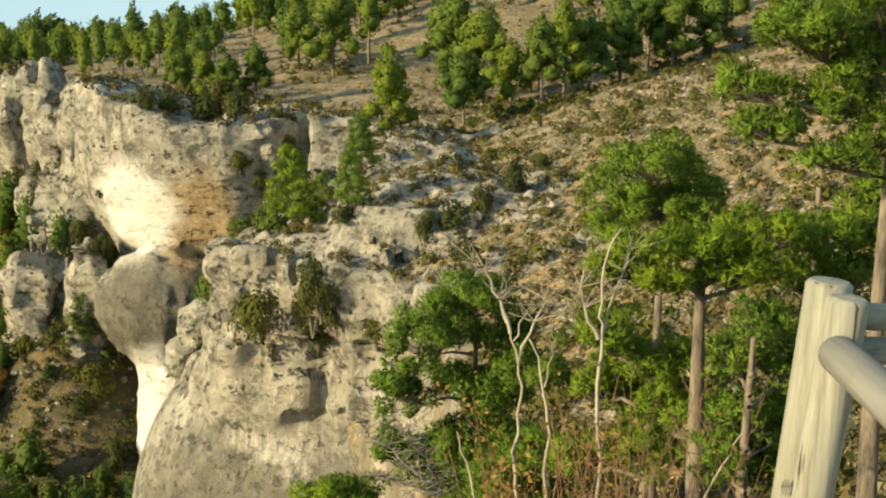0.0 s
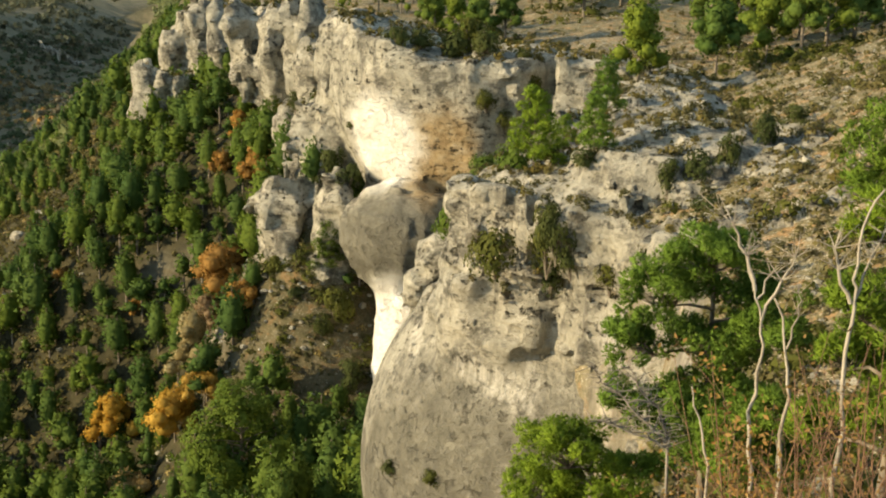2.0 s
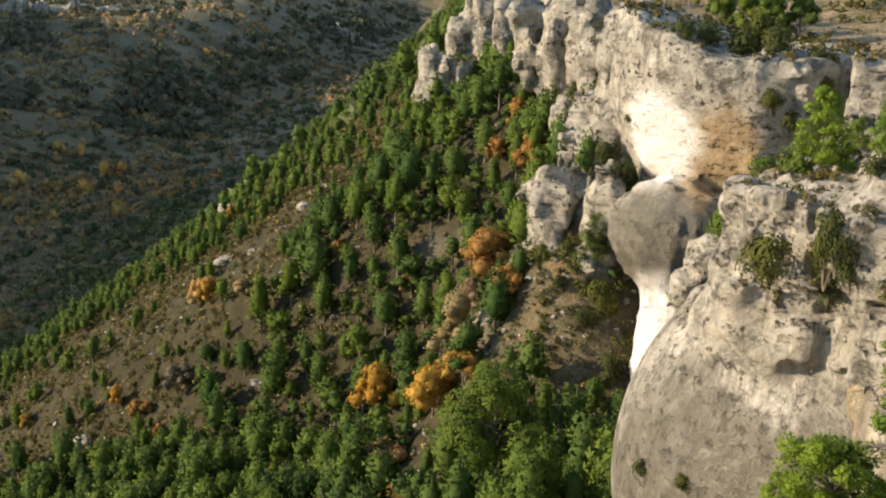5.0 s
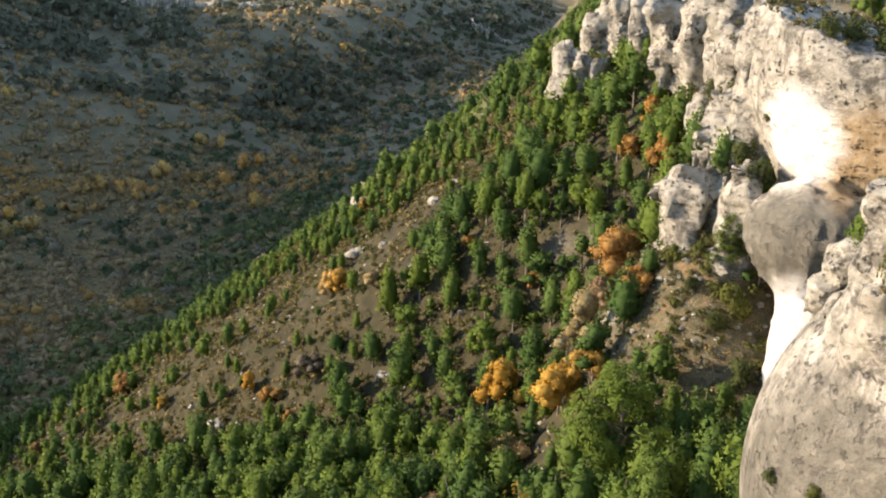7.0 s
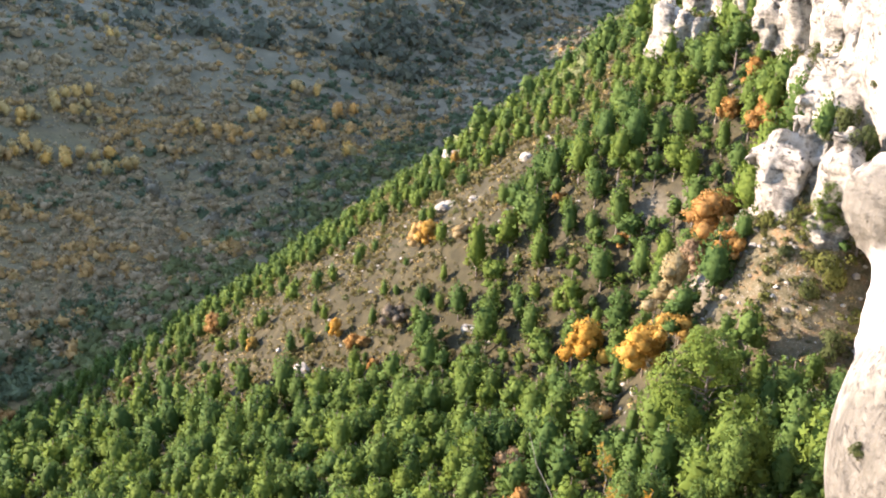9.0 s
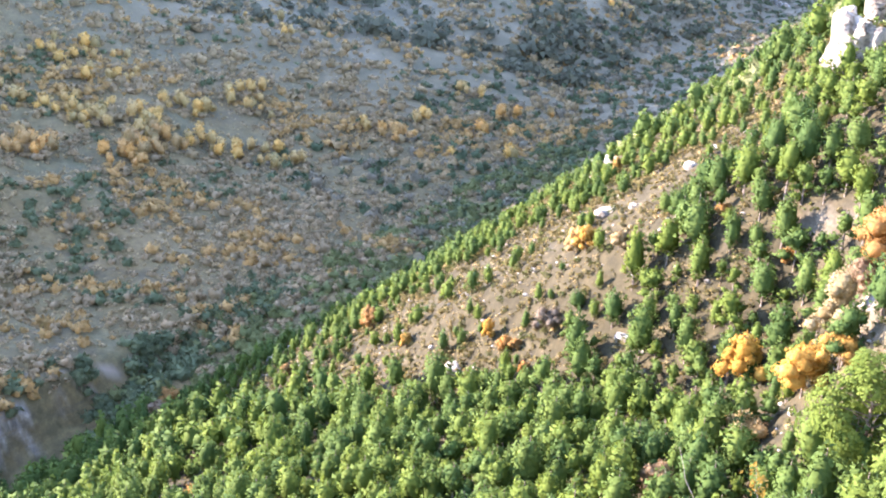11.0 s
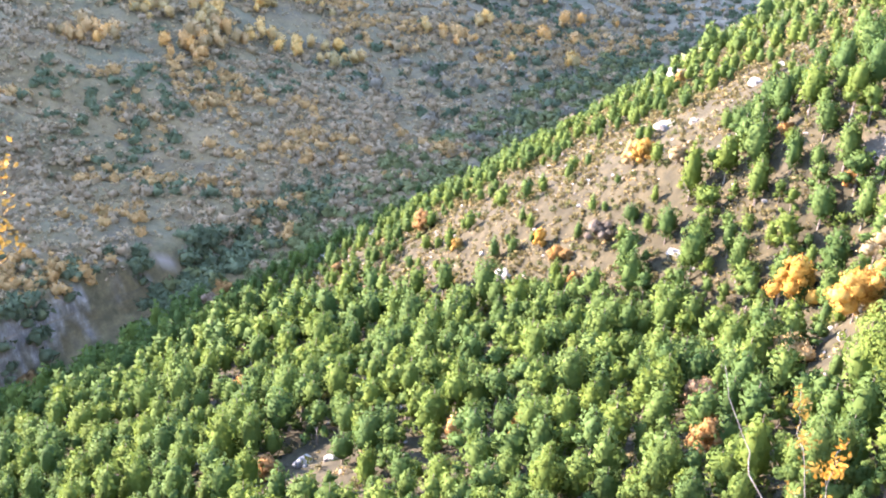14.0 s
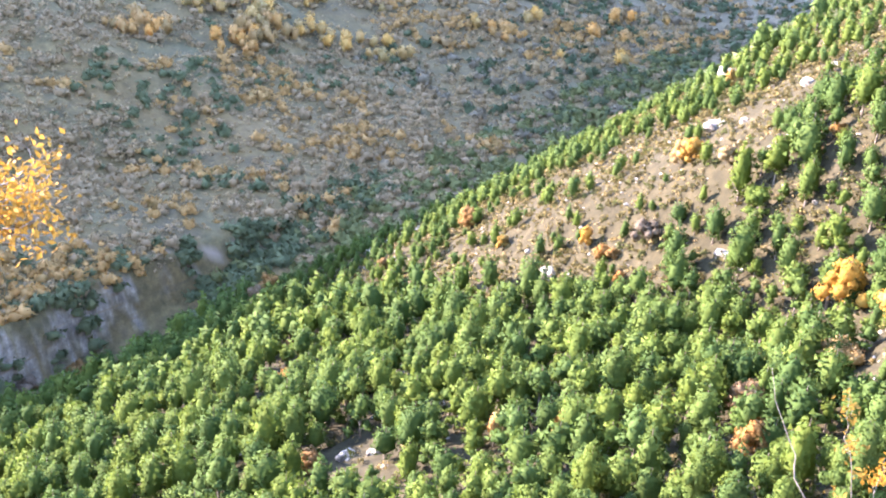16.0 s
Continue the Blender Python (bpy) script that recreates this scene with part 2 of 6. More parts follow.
def leaf_material(name, dark, light, gloss=0.8, clumps=1.9):
    m = material(name, gloss)
    m.node_tree.nodes["Principled BSDF"].inputs["Specular IOR Level"].default_value = 0.1
    geo = node(m, "NewGeometry")
    obi = node(m, "ObjectInfo")
    c = ramp(m, geo.outputs["Random Per Island"], (0.0, dark), (1.0, light))
    add = node(m, "Math")
    add.operation = "ADD"
    link(m, obi.outputs["Random"], add.inputs[0])
    link(m, attribute(m, "tone"), add.inputs[1])
    wrap = node(m, "Math")
    wrap.operation = "FRACT"
    link(m, add.outputs[0], wrap.inputs[0])
    tint = ramp(m, wrap.outputs[0], (0.0, (0.62, 0.74, 0.82)), (0.35, (0.95, 0.98, 1)), (0.75, (1.2, 1.12, 0.82)), (1.0, (0.78, 0.88, 0.98)))
    c = mix(m, 1.0, c, tint, "MULTIPLY")
    c = mix(m, 1.0, c, ramp(m, noise_tex(m, clumps, 4, 0.65), (0.32, (0.72, 0.78, 0.76)), (0.5, (1, 1, 1)), (0.68, (1.16, 1.12, 1.04))), "MULTIPLY")
    b = m.node_tree.nodes["Principled BSDF"]
    link(m, c, b.inputs["Base Color"])
    tr = node(m, "BsdfTranslucent")
    link(m, c, tr.inputs["Color"])
    ms = node(m, "MixShader", Fac=0.35)
    link(m, b.outputs[0], ms.inputs[1])
    link(m, tr.outputs[0], ms.inputs[2])
    link(m, ms.outputs[0], m.node_tree.nodes["Material Output"].inputs["Surface"])
    return m


def bark_material(name, dark, light, scale=6.0):
    m = material(name, 0.9)
    n = noise_tex(m, scale, 6, 0.7, (1, 1, 0.25))
    return finish(m, ramp(m, n, (0.3, dark), (0.7, light)), n, 0.8, 0.03)


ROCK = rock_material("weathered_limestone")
SOIL = ground_material()
PINE = leaf_material("pine_needles", (0.071, 0.117, 0.026), (0.099, 0.150, 0.036))
# lit copy of the pine needles: plateau sunlight put into a lighter, yellower colour
PINE_TOP_LIT = leaf_material("lit_plateau_pine_needles", (0.108, 0.16, 0.033), (0.158, 0.215, 0.046))
PINE_NEAR = leaf_material("fresh_pine_needles", (0.106, 0.181, 0.029), (0.218, 0.333, 0.061), 0.8, 2.4)
SCRUB = leaf_material("juniper_foliage", (0.05, 0.062, 0.018), (0.115, 0.125, 0.04))
ORANGE = leaf_material("autumn_leaves", (0.25, 0.135, 0.045), (0.37, 0.22, 0.085))
YELLOW = leaf_material("yellow_autumn_leaves", (0.31, 0.18, 0.04), (0.47, 0.31, 0.085))
PALE = leaf_material("pale_withered_leaves", (0.33, 0.21, 0.08), (0.55, 0.40, 0.20))
TWIGS = leaf_material("bare_twigs", (0.19, 0.13, 0.08), (0.33, 0.235, 0.15))
BARK = bark_material("pine_bark", (0.05, 0.042, 0.032), (0.27, 0.225, 0.17), 14)
DEAD = bark_material("bleached_dead_wood", (0.21, 0.18, 0.135), (0.46, 0.405, 0.325), 9)
GOLD = leaf_material("golden_oak_leaves", (0.24, 0.125, 0.016), (0.42, 0.24, 0.04), 0.6)
GREYWOOD = bark_material("grey_bare_wood", (0.13, 0.115, 0.09), (0.32, 0.285, 0.23), 9)
STEM = bark_material("red_brown_stem", (0.13, 0.07, 0.042), (0.30, 0.17, 0.10), 12)


# ---- the lie of the land ----
def rim_x(y):
    return np.interp(y, [-5000, -60, 0, 3, 10, 25, 40, 50, 57, 66, 75, 88, 97, 108, 116, 135, 165, 250, 400, 800, 5000],
                     [-900, -12, -1.0, -0.6, -1.0, -1.5, 0.5, 0.5, -4, -7, -7.5, -4.5, -6, -22, -35, -51, -76, -112, -180, -380, -2600])


def brink_x(y):
    """Where the soil of the plateau ends; the rock reaches a little further out."""
    return rim_x(y) + np.interp(y, [86, 92, 175, 200], [0, 5, 5, 0])


def edge_x(y):
    return -160 - 0.35 * (np.maximum(y, -200) - 60)


def plateau_z(x, y):
    g = np.interp(y, [-300, -20, 0, 3.2, 5, 9, 15, 24, 40, 52, 64, 75, 85, 95, 108, 124, 160, 220, 300, 420, 900, 5000],
                  [30, 2.5, 0, 0, -1.4, -4.2, -7.4, -10.2, -10.3, -9.0, -7.0, -6.2, -5.9, -6.5, -6.0, -3.4, 3, 14, 20, 16, -14, -90])
    b = step(2.5, 8, y)
    right = np.clip(x - 2, 0, None)
    rise = np.where(right < 40, 0.46 * right, 18.4 + 0.1 * (right - 40)) * b * np.interp(y, [0, 55, 76, 100, 200, 600], [1, 0.95, 0.76, 0.3, 0.3, 0.02])
    left = np.clip(x - 2, -60, 0)
    fall = left * np.interp(y, [2.5, 8, 50, 75, 90, 110, 135, 165, 220, 300, 450], [0, 0.5, 0.45, 0.15, -0.03, -0.01, 0.05, 0.13, 0.29, 0.40, 0.36])
    return g + rise + fall


def valley_z(x, y):
    top = rim_x(y)
    base = np.interp(y, [-300, 0, 60, 98, 107, 114, 121, 130, 150, 165, 250, 400, 800, 5000], [-42, -36, -33, -31, -23, -14, -10.5, -8.5, -8.5, -11, -13, -14, -26, -100])
    ex = edge_x(y)
    ez = np.interp(y, [60, 250, 330, 550, 900, 5000], [-98, -98, -93, -86, -78, -110])
    f = (top - x) / np.maximum(top - ex, 1)
    near = base + (ez - base) * f
    out = ex - x                              # metres past the lip of the gorge
    wob = out + 6 * vnoise(y * 0.05, y * 0, y * 0, 3)
    deep = np.interp(y, [60, 110, 170], [24, 12, 3])
    gorge = ez - deep * step(0, 18, out) + (deep - 5) * step(28, 35, wob)
    far = np.interp(out, [30, 37, 88, 150, 380, 900, 2000, 4200, 6500], [-103, -103, -96, -83, -56, -62, -100, -190, -280])
    steep = np.interp(out, [30, 37, 60, 150, 240, 900, 2000, 4200, 6500], [-103, -103, -102, -57, -55, -60, -100, -190, -280])
    far = far + (steep - far) * step(400, 560, y)
    far = far + (ez + 98) * np.interp(out, [37, 400], [1, 0])
    shading_ridge = np.interp(y, [-700, -300, 200, 340, 480, 560, 640], [90, 125, 125, 115, 75, 18, 0])     # hill added to the west, mostly out of view, to shade the far slope
    far = far + shading_ridge * np.exp(-((out - 470) / 130.0) ** 2)
    near = near + 21 * np.exp(-((x + 35) / 11.0) ** 2 - ((y - 99) / 11.0) ** 2)     # scree at the foot of the cliff
    k = step(33, 45, out)
    return np.where(out < 0, near, gorge * (1 - k) + far * k)


def ground_z(x, y):
    x, y = np.asarray(x, float), np.asarray(y, float)
    d = x - brink_x(y)
    lowered = np.interp(y, [-60, 0, 14, 30], [0, 1, 1, 0])
    out = edge_x(y) - x
    ledge = -14 * np.clip(-d / 9, 0, 1) * lowered
    k = step(0, 1, np.clip(-(d + 8 * lowered) / 3.5, 0, 1))
    z = (plateau_z(x, y) + ledge) * (1 - k) + valley_z(x, y) * k
    r = np.hypot(x, y)
    rough = step(3, 12, r)
    z = z + rough * (0.9 * fbm(x / 22, y / 22, 0 * x, 3, 11) + 0.28 * fbm(x / 3.2, y / 3.2, 0 * x, 3, 23))
    opp = step(40, 90, out)
    z = z + opp * (5 * fbm(x / 150, y / 150, 0 * x, 3, 31) + 2.0 * fbm(x / 30, y / 30, 0 * x, 3, 37))
    far = step(900, 2600, r)
    z = z - 0.02 * np.maximum(0, r - 1500)
    z = z + far * (16 * np.maximum(0, fbm(x / 900 + 3.3, y / 900, 0 * x, 2, 41)))
    # terraces on the far side
    q = z / 4.0
    z = z + opp * (1 - far) * 1.1 * (np.floor(q) + step(0.25, 0.75, q - np.floor(q)) - q) * 2.0
    return z


def spread(fine_lo, fine_hi, h, lo, hi, grow=1.06):
    mid = list(np.arange(fine_lo, fine_hi + h / 2, h))
    s, v = h, fine_hi
    up = []
    while v < hi:
        s *= grow
        v += s
        up.append(v)
    s, v = h, fine_lo
    dn = []
    while v > lo:
        s *= grow
        v -= s
        dn.append(v)
    return np.array(dn[::-1] + mid + up)


gx, gy = spread(-210, 30, 1.3, -4800, 4800), spread(-2, 240, 1.3, -4800, 4800)
GX, GY = np.meshgrid(gx, gy, indexing="ij")
GZ = ground_z(GX, GY)
ni, nj = GX.shape
I, Jn = np.meshgrid(np.arange(ni - 1), np.arange(nj - 1), indexing="ij")
i0 = (I * nj + Jn).ravel()
ground_mesh = raw_mesh("ground", np.stack([GX.ravel(), GY.ravel(), GZ.ravel()], 1),
                       np.stack([i0, i0 + nj, i0 + nj + 1, i0 + 1], 1), SOIL, True)
out = edge_x(GY) - GX


def paint(me, name, values):
    at = me.attributes.new(name, "FLOAT", "POINT")
    at.data.foreach_set("value", np.ascontiguousarray(values, dtype=np.float32).ravel())


paint(ground_mesh, "opposite", step(0, 14, out))
paint(ground_mesh, "remote", step(330, 620, np.hypot(GX, GY)) * step(150, 320, GY))
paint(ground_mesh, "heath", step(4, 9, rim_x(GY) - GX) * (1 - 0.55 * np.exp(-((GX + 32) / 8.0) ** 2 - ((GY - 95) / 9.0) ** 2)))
gslope = np.hypot(*np.gradient(GZ, gx, gy))
paint(ground_mesh, "bare_rock", np.where(GX < rim_x(GY) - 8, step(1.7, 2.3, gslope), step(0.75, 1.3, gslope)) * step(-0.3, 0.3, fbm(GX / 9, GY / 9, GZ / 5, 3, 51) + 0.25) * np.where(out < 0, step(215, 165, GY), 1))
paint(ground_mesh, "path", step(0.75, 0.95, 1 - np.abs(out - np.interp(GY, [50, 77, 89, 101, 116, 137], [80, 60, 45, 38, 35, 27]) - 1.5 * vnoise(GY * 0.05, GY * 0, GY * 0, 8)) / 2.6) * (GY < 140) * (GY > 30))
ground = tagged(new("ground", ground_mesh), "dry stony hillside and wooded river valley with scrub", "ground", kind="structure")


# ---- cliffs ----
def ball(X, Y, Z, c, r, turn=0.0):
    ca, sa = math.cos(radians(turn)), math.sin(radians(turn))
    dx, dy, dz = X - c[0], Y - c[1], Z - c[2]
    x, y = ca * dx + sa * dy, -sa * dx + ca * dy
    k = np.sqrt((x / r[0]) ** 2 + (y / r[1]) ** 2 + (dz / r[2]) ** 2)
    return (k - 1) * min(r)


def column(X, Y, Z, x, y, z0, z1, r0, r1, lean=(0, 0)):
    t = np.clip((Z - z0) / (z1 - z0), 0, 1)
    d = np.hypot(X - x - lean[0] * t, Y - y - lean[1] * t) - (r0 + (r1 - r0) * t)
    return np.maximum(d, np.maximum(z0 - Z, Z - z1))


def smin(a, b, k=1.0):
    h = np.clip(0.5 + 0.5 * (b - a) / k, 0, 1)
    return b + (a - b) * h - k * h * (1 - h)


def roughen(val, X, Y, Z, strength, layered=1.0, blocky=1.0, fluted=1.0):
    """Ledges, joints and pitting near the surface."""
    near = np.abs(val) < 3.0
    x, y, z = X[near], Y[near], Z[near]
    s = strength[near] if isinstance(strength, np.ndarray) else strength
    w1, w2 = vnoise(x / 4, y / 4, z / 4, 67), vnoise(x / 1.6, y / 1.6, z / 1.6, 68)
    big = 0.55 * fbm(x / 7, y / 7, z / 7, 3, 61)
    blocks = 0
    for size, tall, amp, seed in ((4.6, 2.3, 0.5, 3), (2.1, 1.1, 0.33, 5), (1.1, 0.6, 0.18, 9)):
        u, v, q = x / size + 0.35 * w1 + 0.12 * w2, y / size + 0.3 * w2 + 0.1 * w1, z / tall + 0.45 * w1 + 0.15 * w2
        blocks = blocks + amp * lattice(np.floor(u).astype(np.int64), np.floor(v).astype(np.int64), np.floor(q).astype(np.int64), seed)
    fine = 0.16 * fbm(x / 1.2, y / 1.2, z / 0.9, 2, 73)
    q = z / 1.35 + 0.03 * x + 0.35 * w1 + 0.5 * vnoise(x / 11, y / 11, z / 5, 69)
    layer = np.floor(q)
    beds = 0.34 * lattice(layer.astype(np.int64), np.floor(x / 5.5 + 0.3 * w1).astype(np.int64), np.floor(y / 5.5).astype(np.int64), 13) + 0.3 * (0.5 - (q - layer))
    flutes = 0.42 * np.abs(fbm(x / 1.9 + 0.4 * w1, y / 1.9, z / 12, 2, 71)) + 0.3 * vnoise(x / 0.9, y / 0.9, z / 5, 72)
    outv = val.copy()
    outv[near] = val[near] + s * (0.8 * big + 0.75 * blocky * blocks + layered * beds + fluted * flutes + fine - 0.25)
    return outv


def rim_wall(X, Y, Z, set_out, top_drop=0.0):
    x2, y2 = X[:, :, 0], Y[:, :, 0]
    wall = ((rim_x(y2) - np.interp(y2, [90, 94], [set_out, -3.0])) - x2) * 0.75
    back = x2 - rim_x(y2)
    top = plateau_z(np.maximum(x2, rim_x(y2)), y2) + 0.1 - top_drop - 4 * np.where(y2 < 88, 0.7 * step(3, 19, back + 6 * vnoise(x2 / 5, y2 / 5, 0 * x2, 77)), step(6, 12, back + 3 * vnoise(x2 / 4, y2 / 4, 0 * x2, 77)))
    return np.maximum(wall[:, :, None], Z - top[:, :, None])


def warped(X, Y, Z):
    """Shifted coordinates, so that towers come out uneven."""
    return (X + 1.0 * vnoise(X / 4.5, Y / 4.5, Z / 4.0, 21) + 0.5 * vnoise(X / 1.9, Y / 1.9, Z / 2.6, 22),
            Y + 1.0 * vnoise(X / 4.5, Y / 4.5, Z / 4.0, 25) + 0.5 * vnoise(X / 1.9, Y / 1.9, Z / 2.6, 26), Z + 0.6 * vnoise(X / 3, Y / 3, Z / 6, 29))


def tower(v, X, Y, Z, x, y, top, bottom, r, turn=0.0, deep=1.5):
    """A weathered rock tower: a long rounded body, a heavier head and a shoulder, with a sharp joint to its neighbours."""
    half = 0.5 * (top - bottom)
    p = ball(X, Y, Z, (x, y + 0.4 * r, top - half), (r, r * deep, half * 1.06), turn)
    p = smin(p, ball(X, Y, Z, (x + 0.1 * r, y + 0.2 * r, top - 1.15 * r), (r * 1.02, r * 1.25, r * 1.2), -turn), 0.35)
    p = smin(p, ball(X, Y, Z, (x - 0.35 * r, y + 0.5 * r, top - 1.35 * half), (r * 0.8, r * 1.1, half * 0.55), turn), 0.3)
    return np.minimum(v, p)


def main_field(X, Y, Z):
    v = rim_wall(X, Y, Z, 1.5)
    bulge = np.maximum(ball(X, Y, Z, (-21.4, 104.2, -8.2), (11.7, 11.4, 14.0)), np.maximum((-17.6 + 0.05 * (X + 22)) - Z, Z + 5.9 + np.minimum(0.32 * (X + 21), 0.03 * (X + 21))))
    v = np.minimum(v, bulge)
    turned = np.maximum(np.maximum(0.6 * (X + 18.0) - 0.8 * (Y - 94.8), X + 11.6 + 0.3 * vnoise(Z / 2, Y / 3, Z * 0, 5)), np.maximum(Z + 5.7, -19 - Z))
    v = smin(v, np.maximum(turned, np.maximum(-17.8 - X, Y - 112)), 0.4)
    groove = 0.35 * step(0.22, 0.05, np.abs(Z + 6.6 + 0.1 * (X + 7)))
    cap = np.maximum(np.maximum(np.abs(X + 6.9) - 3.6, np.abs(Y - 96.2) - 4.0 + groove), np.maximum(Z + 5.25 + 0.1 * (X + 10.6), -10.5 - Z))
    v = smin(v, cap, 0.3)
    v = np.maximum(v, -np.maximum(np.maximum(np.abs(X + 11.3 + 0.15 * (Z + 7)) - 0.6, np.abs(Y - 94) - 4.5), np.maximum(Z + 5.4, -9.2 - Z)))
    v = np.minimum(v, ball(X, Y, Z, (-23.4, 93.0, -20.6), (5.4, 4.8, 4.6)))
    v = smin(v, ball(X, Y, Z, (-23.2, 91.8, -24.0), (2.9, 3.2, 3.0)), 1.0)
    v = smin(v, column(X, Y, Z, -21.4, 92.5, -45, -25, 5.0, 4.4), 0.8)
    v = smin(v, ball(X, Y, Z, (-32.4, 105.0, -6.6), (3.0, 3.6, 4.4)), 0.3)
    v = np.minimum(v, ball(X, Y, Z, (-28.0, 102.0, -25), (3.2, 4.2, 7.0)))
    v = np.minimum(v, ball(X, Y, Z, (-32.8, 103.0, -18.0), (3.3, 3.6, 9.5), 10))
    v = np.minimum(v, ball(X, Y, Z, (-33.6, 99.8, -25.0), (3.4, 2.6, 6.5), -10))
    U, W, Q = warped(X, Y, Z)
    for x, y, top, bottom, r, turn in ((-36.0, 97.6, -17.6, -31, 2.25, 10), (-31.0, 95.8, -17.8, -34, 1.7, -8), (-35.6, 101.6, -11.0, -25, 1.85, 15), (-32.6, 102.2, -12.6, -24, 1.25, -10),
                                       (-36.4, 106.6, -5.1, -17.5, 1.7, 5), (-38.8, 112.6, -2.8, -12, 1.55, -12), (-39.8, 109.4, -11.6, -21, 1.3, 8), (-41.2, 114.6, -3.0, -13, 1.1, 20), (-34.0, 110.0, -3.2, -12, 1.6, 0)):
        v = tower(v, U, W, Q, x, y, top, bottom, r, turn)
    calm = 1 - 0.72 * step(1.0, -0.3, bulge) * step(-4.6, -6.5, Z) - 0.4 * step(-16, -18, Z) * step(-27.5, -26.5, X)
    return roughen(v, X, Y, Z, 0.9 * calm, 0.5, 0.45, 1.1)


def near_field(X, Y, Z):
    v = rim_wall(X, Y, Z, 1.0) + 6 * step(49, 45, Y)
    slab = ball(X, Y, Z, (-3.9, 68.8, -28.5), (15.6, 16.2, 15.0))
    v = np.minimum(v, slab)
    v = smin(v, ball(X, Y, Z, (-1.2, 71, -17.5), (13.0, 14.5, 9.6)), 0.4)
    v = smin(v, ball(X, Y, Z, (1.0, 62.5, -11.5), (9.0, 9.0, 5.4)), 0.4)
    v = np.minimum(v, ball(X, Y, Z, (-16.9, 78.2, -18.4), (1.7, 2.4, 1.9), 20))
    v = np.minimum(v, ball(X, Y, Z, (-17.6, 78.0, -21.2), (1.5, 2.2, 1.7), -15))
    v = np.minimum(v, ball(X, Y, Z, (-16.2, 78.2, -23.0), (2.4, 2.6, 3.0)))
    face = ((np.abs((X + 3.4) / 10.2) ** 4 + np.abs((Y - 68.2) / 11.4) ** 4) ** 0.25 - 1) * 10
    v = smin(v, np.maximum(face + 0.10 * (Z + 19), np.maximum(Z + 10.6 - 0.2 * (X + 13), -22 - Z)), 0.5)
    v = smin(v, ball(X, Y, Z, (-10.3, 80.0, -17.0), (5.6, 9.0, 5.4)), 0.4)
    v = smin(v, ball(X, Y, Z, (-9.0, 85.5, -15.4), (4.6, 6.4, 5.4)), 0.4)
    crack = np.maximum(np.abs(X + 14.2 - 0.1 * (Y - 74)) - 0.45, -19 - Z)
    v = np.maximum(v, -crack)
    smooth = 1 - 0.93 * step(-17.8, -19.6, Z + 0.5 * vnoise(X / 3, Y / 3, Z / 3, 7)) * step(2.4, 0.8, slab) * step(-2.5, -5.0, X)
    return roughen(v, X, Y, Z, smooth, 0.55, 0.8, 1.1)


def far_field(X, Y, Z):
    v = rim_wall(X, Y, Z, 0.5)
    U, W, Q = warped(X, Y, Z)
    for x, y, top, bottom, r, turn in ((-46.6, 121.6, -3.0, -15, 1.75, 10), (-44.4, 117.4, -2.8, -14, 1.5, -5), (-48.6, 118.6, -3.2, -12.5, 1.4, 12), (-49.6, 122.4, -5.2, -13, 1.2, 0), (-45.6, 119.2, -7.4, -15, 1.3, 14), (-57.8, 133.6, -3.3, -12, 1.35, 6), (-64.2, 141.4, -3.6, -13, 1.4, 10),
                                       (-68.2, 142.4, -7.4, -15, 1.7, -12), (-66.2, 143.0, -5.4, -14, 1.0, 0), (-69.8, 136.2, -11.0, -19, 1.15, 6), (-67.2, 136.4, -11.6, -18, 1.4, -6), (-65.0, 136.8, -12.4, -18, 1.1, 10)):
        v = tower(v, U, W, Q, x, y, top, bottom, r, turn)
    return roughen(v, X, Y, Z, 0.9, 0.3, 0.55, 1.3)


def blob(V, c, r):
    return np.clip(1.25 - np.sqrt((((V - np.array(c)) / np.array(r)) ** 2).sum(1)), 0, 1)


LEDGES, FACES = [], []


def cliff(name, label, field, lo, hi, h, pale=(), grey=(), ochre=(), wash=()):
    V, F = nets(field, lo, hi, h)
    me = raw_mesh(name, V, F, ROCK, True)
    wob = 1 + 0.35 * fbm(V[:, 0] / 2.5, V[:, 1] / 2.5, V[:, 2] / 2.5, 3, 81)
    for key, spots in (("pale", pale), ("grey", grey), ("ochre", ochre), ("wash", wash)):
        a = np.zeros(len(V))
        for c, r in spots:
            a = np.maximum(a, step(0.1, 0.55, blob(V, c, r) * wob))
        paint(me, key, a)
    nor = np.empty(len(V) * 3, np.float32)
    me.vertices.foreach_get("normal", nor)
    FACES.append(V)
    LEDGES.append(V[(nor.reshape(-1, 3)[:, 2] > 0.7) & (V[:, 2] > -15)])
    me.set_sharp_from_angle(angle=radians(26))
    return tagged(new(name, me), label, "cliff", kind="structure")


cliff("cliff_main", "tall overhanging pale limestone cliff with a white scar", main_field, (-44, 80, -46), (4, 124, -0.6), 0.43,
      pale=[((-25.8, 95.0, -13.0), (4.2, 6, 4.6)), ((-23.5, 88, -29), (4.5, 5.5, 5.6))],
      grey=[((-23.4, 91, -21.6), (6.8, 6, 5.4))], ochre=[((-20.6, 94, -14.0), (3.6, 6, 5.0))])
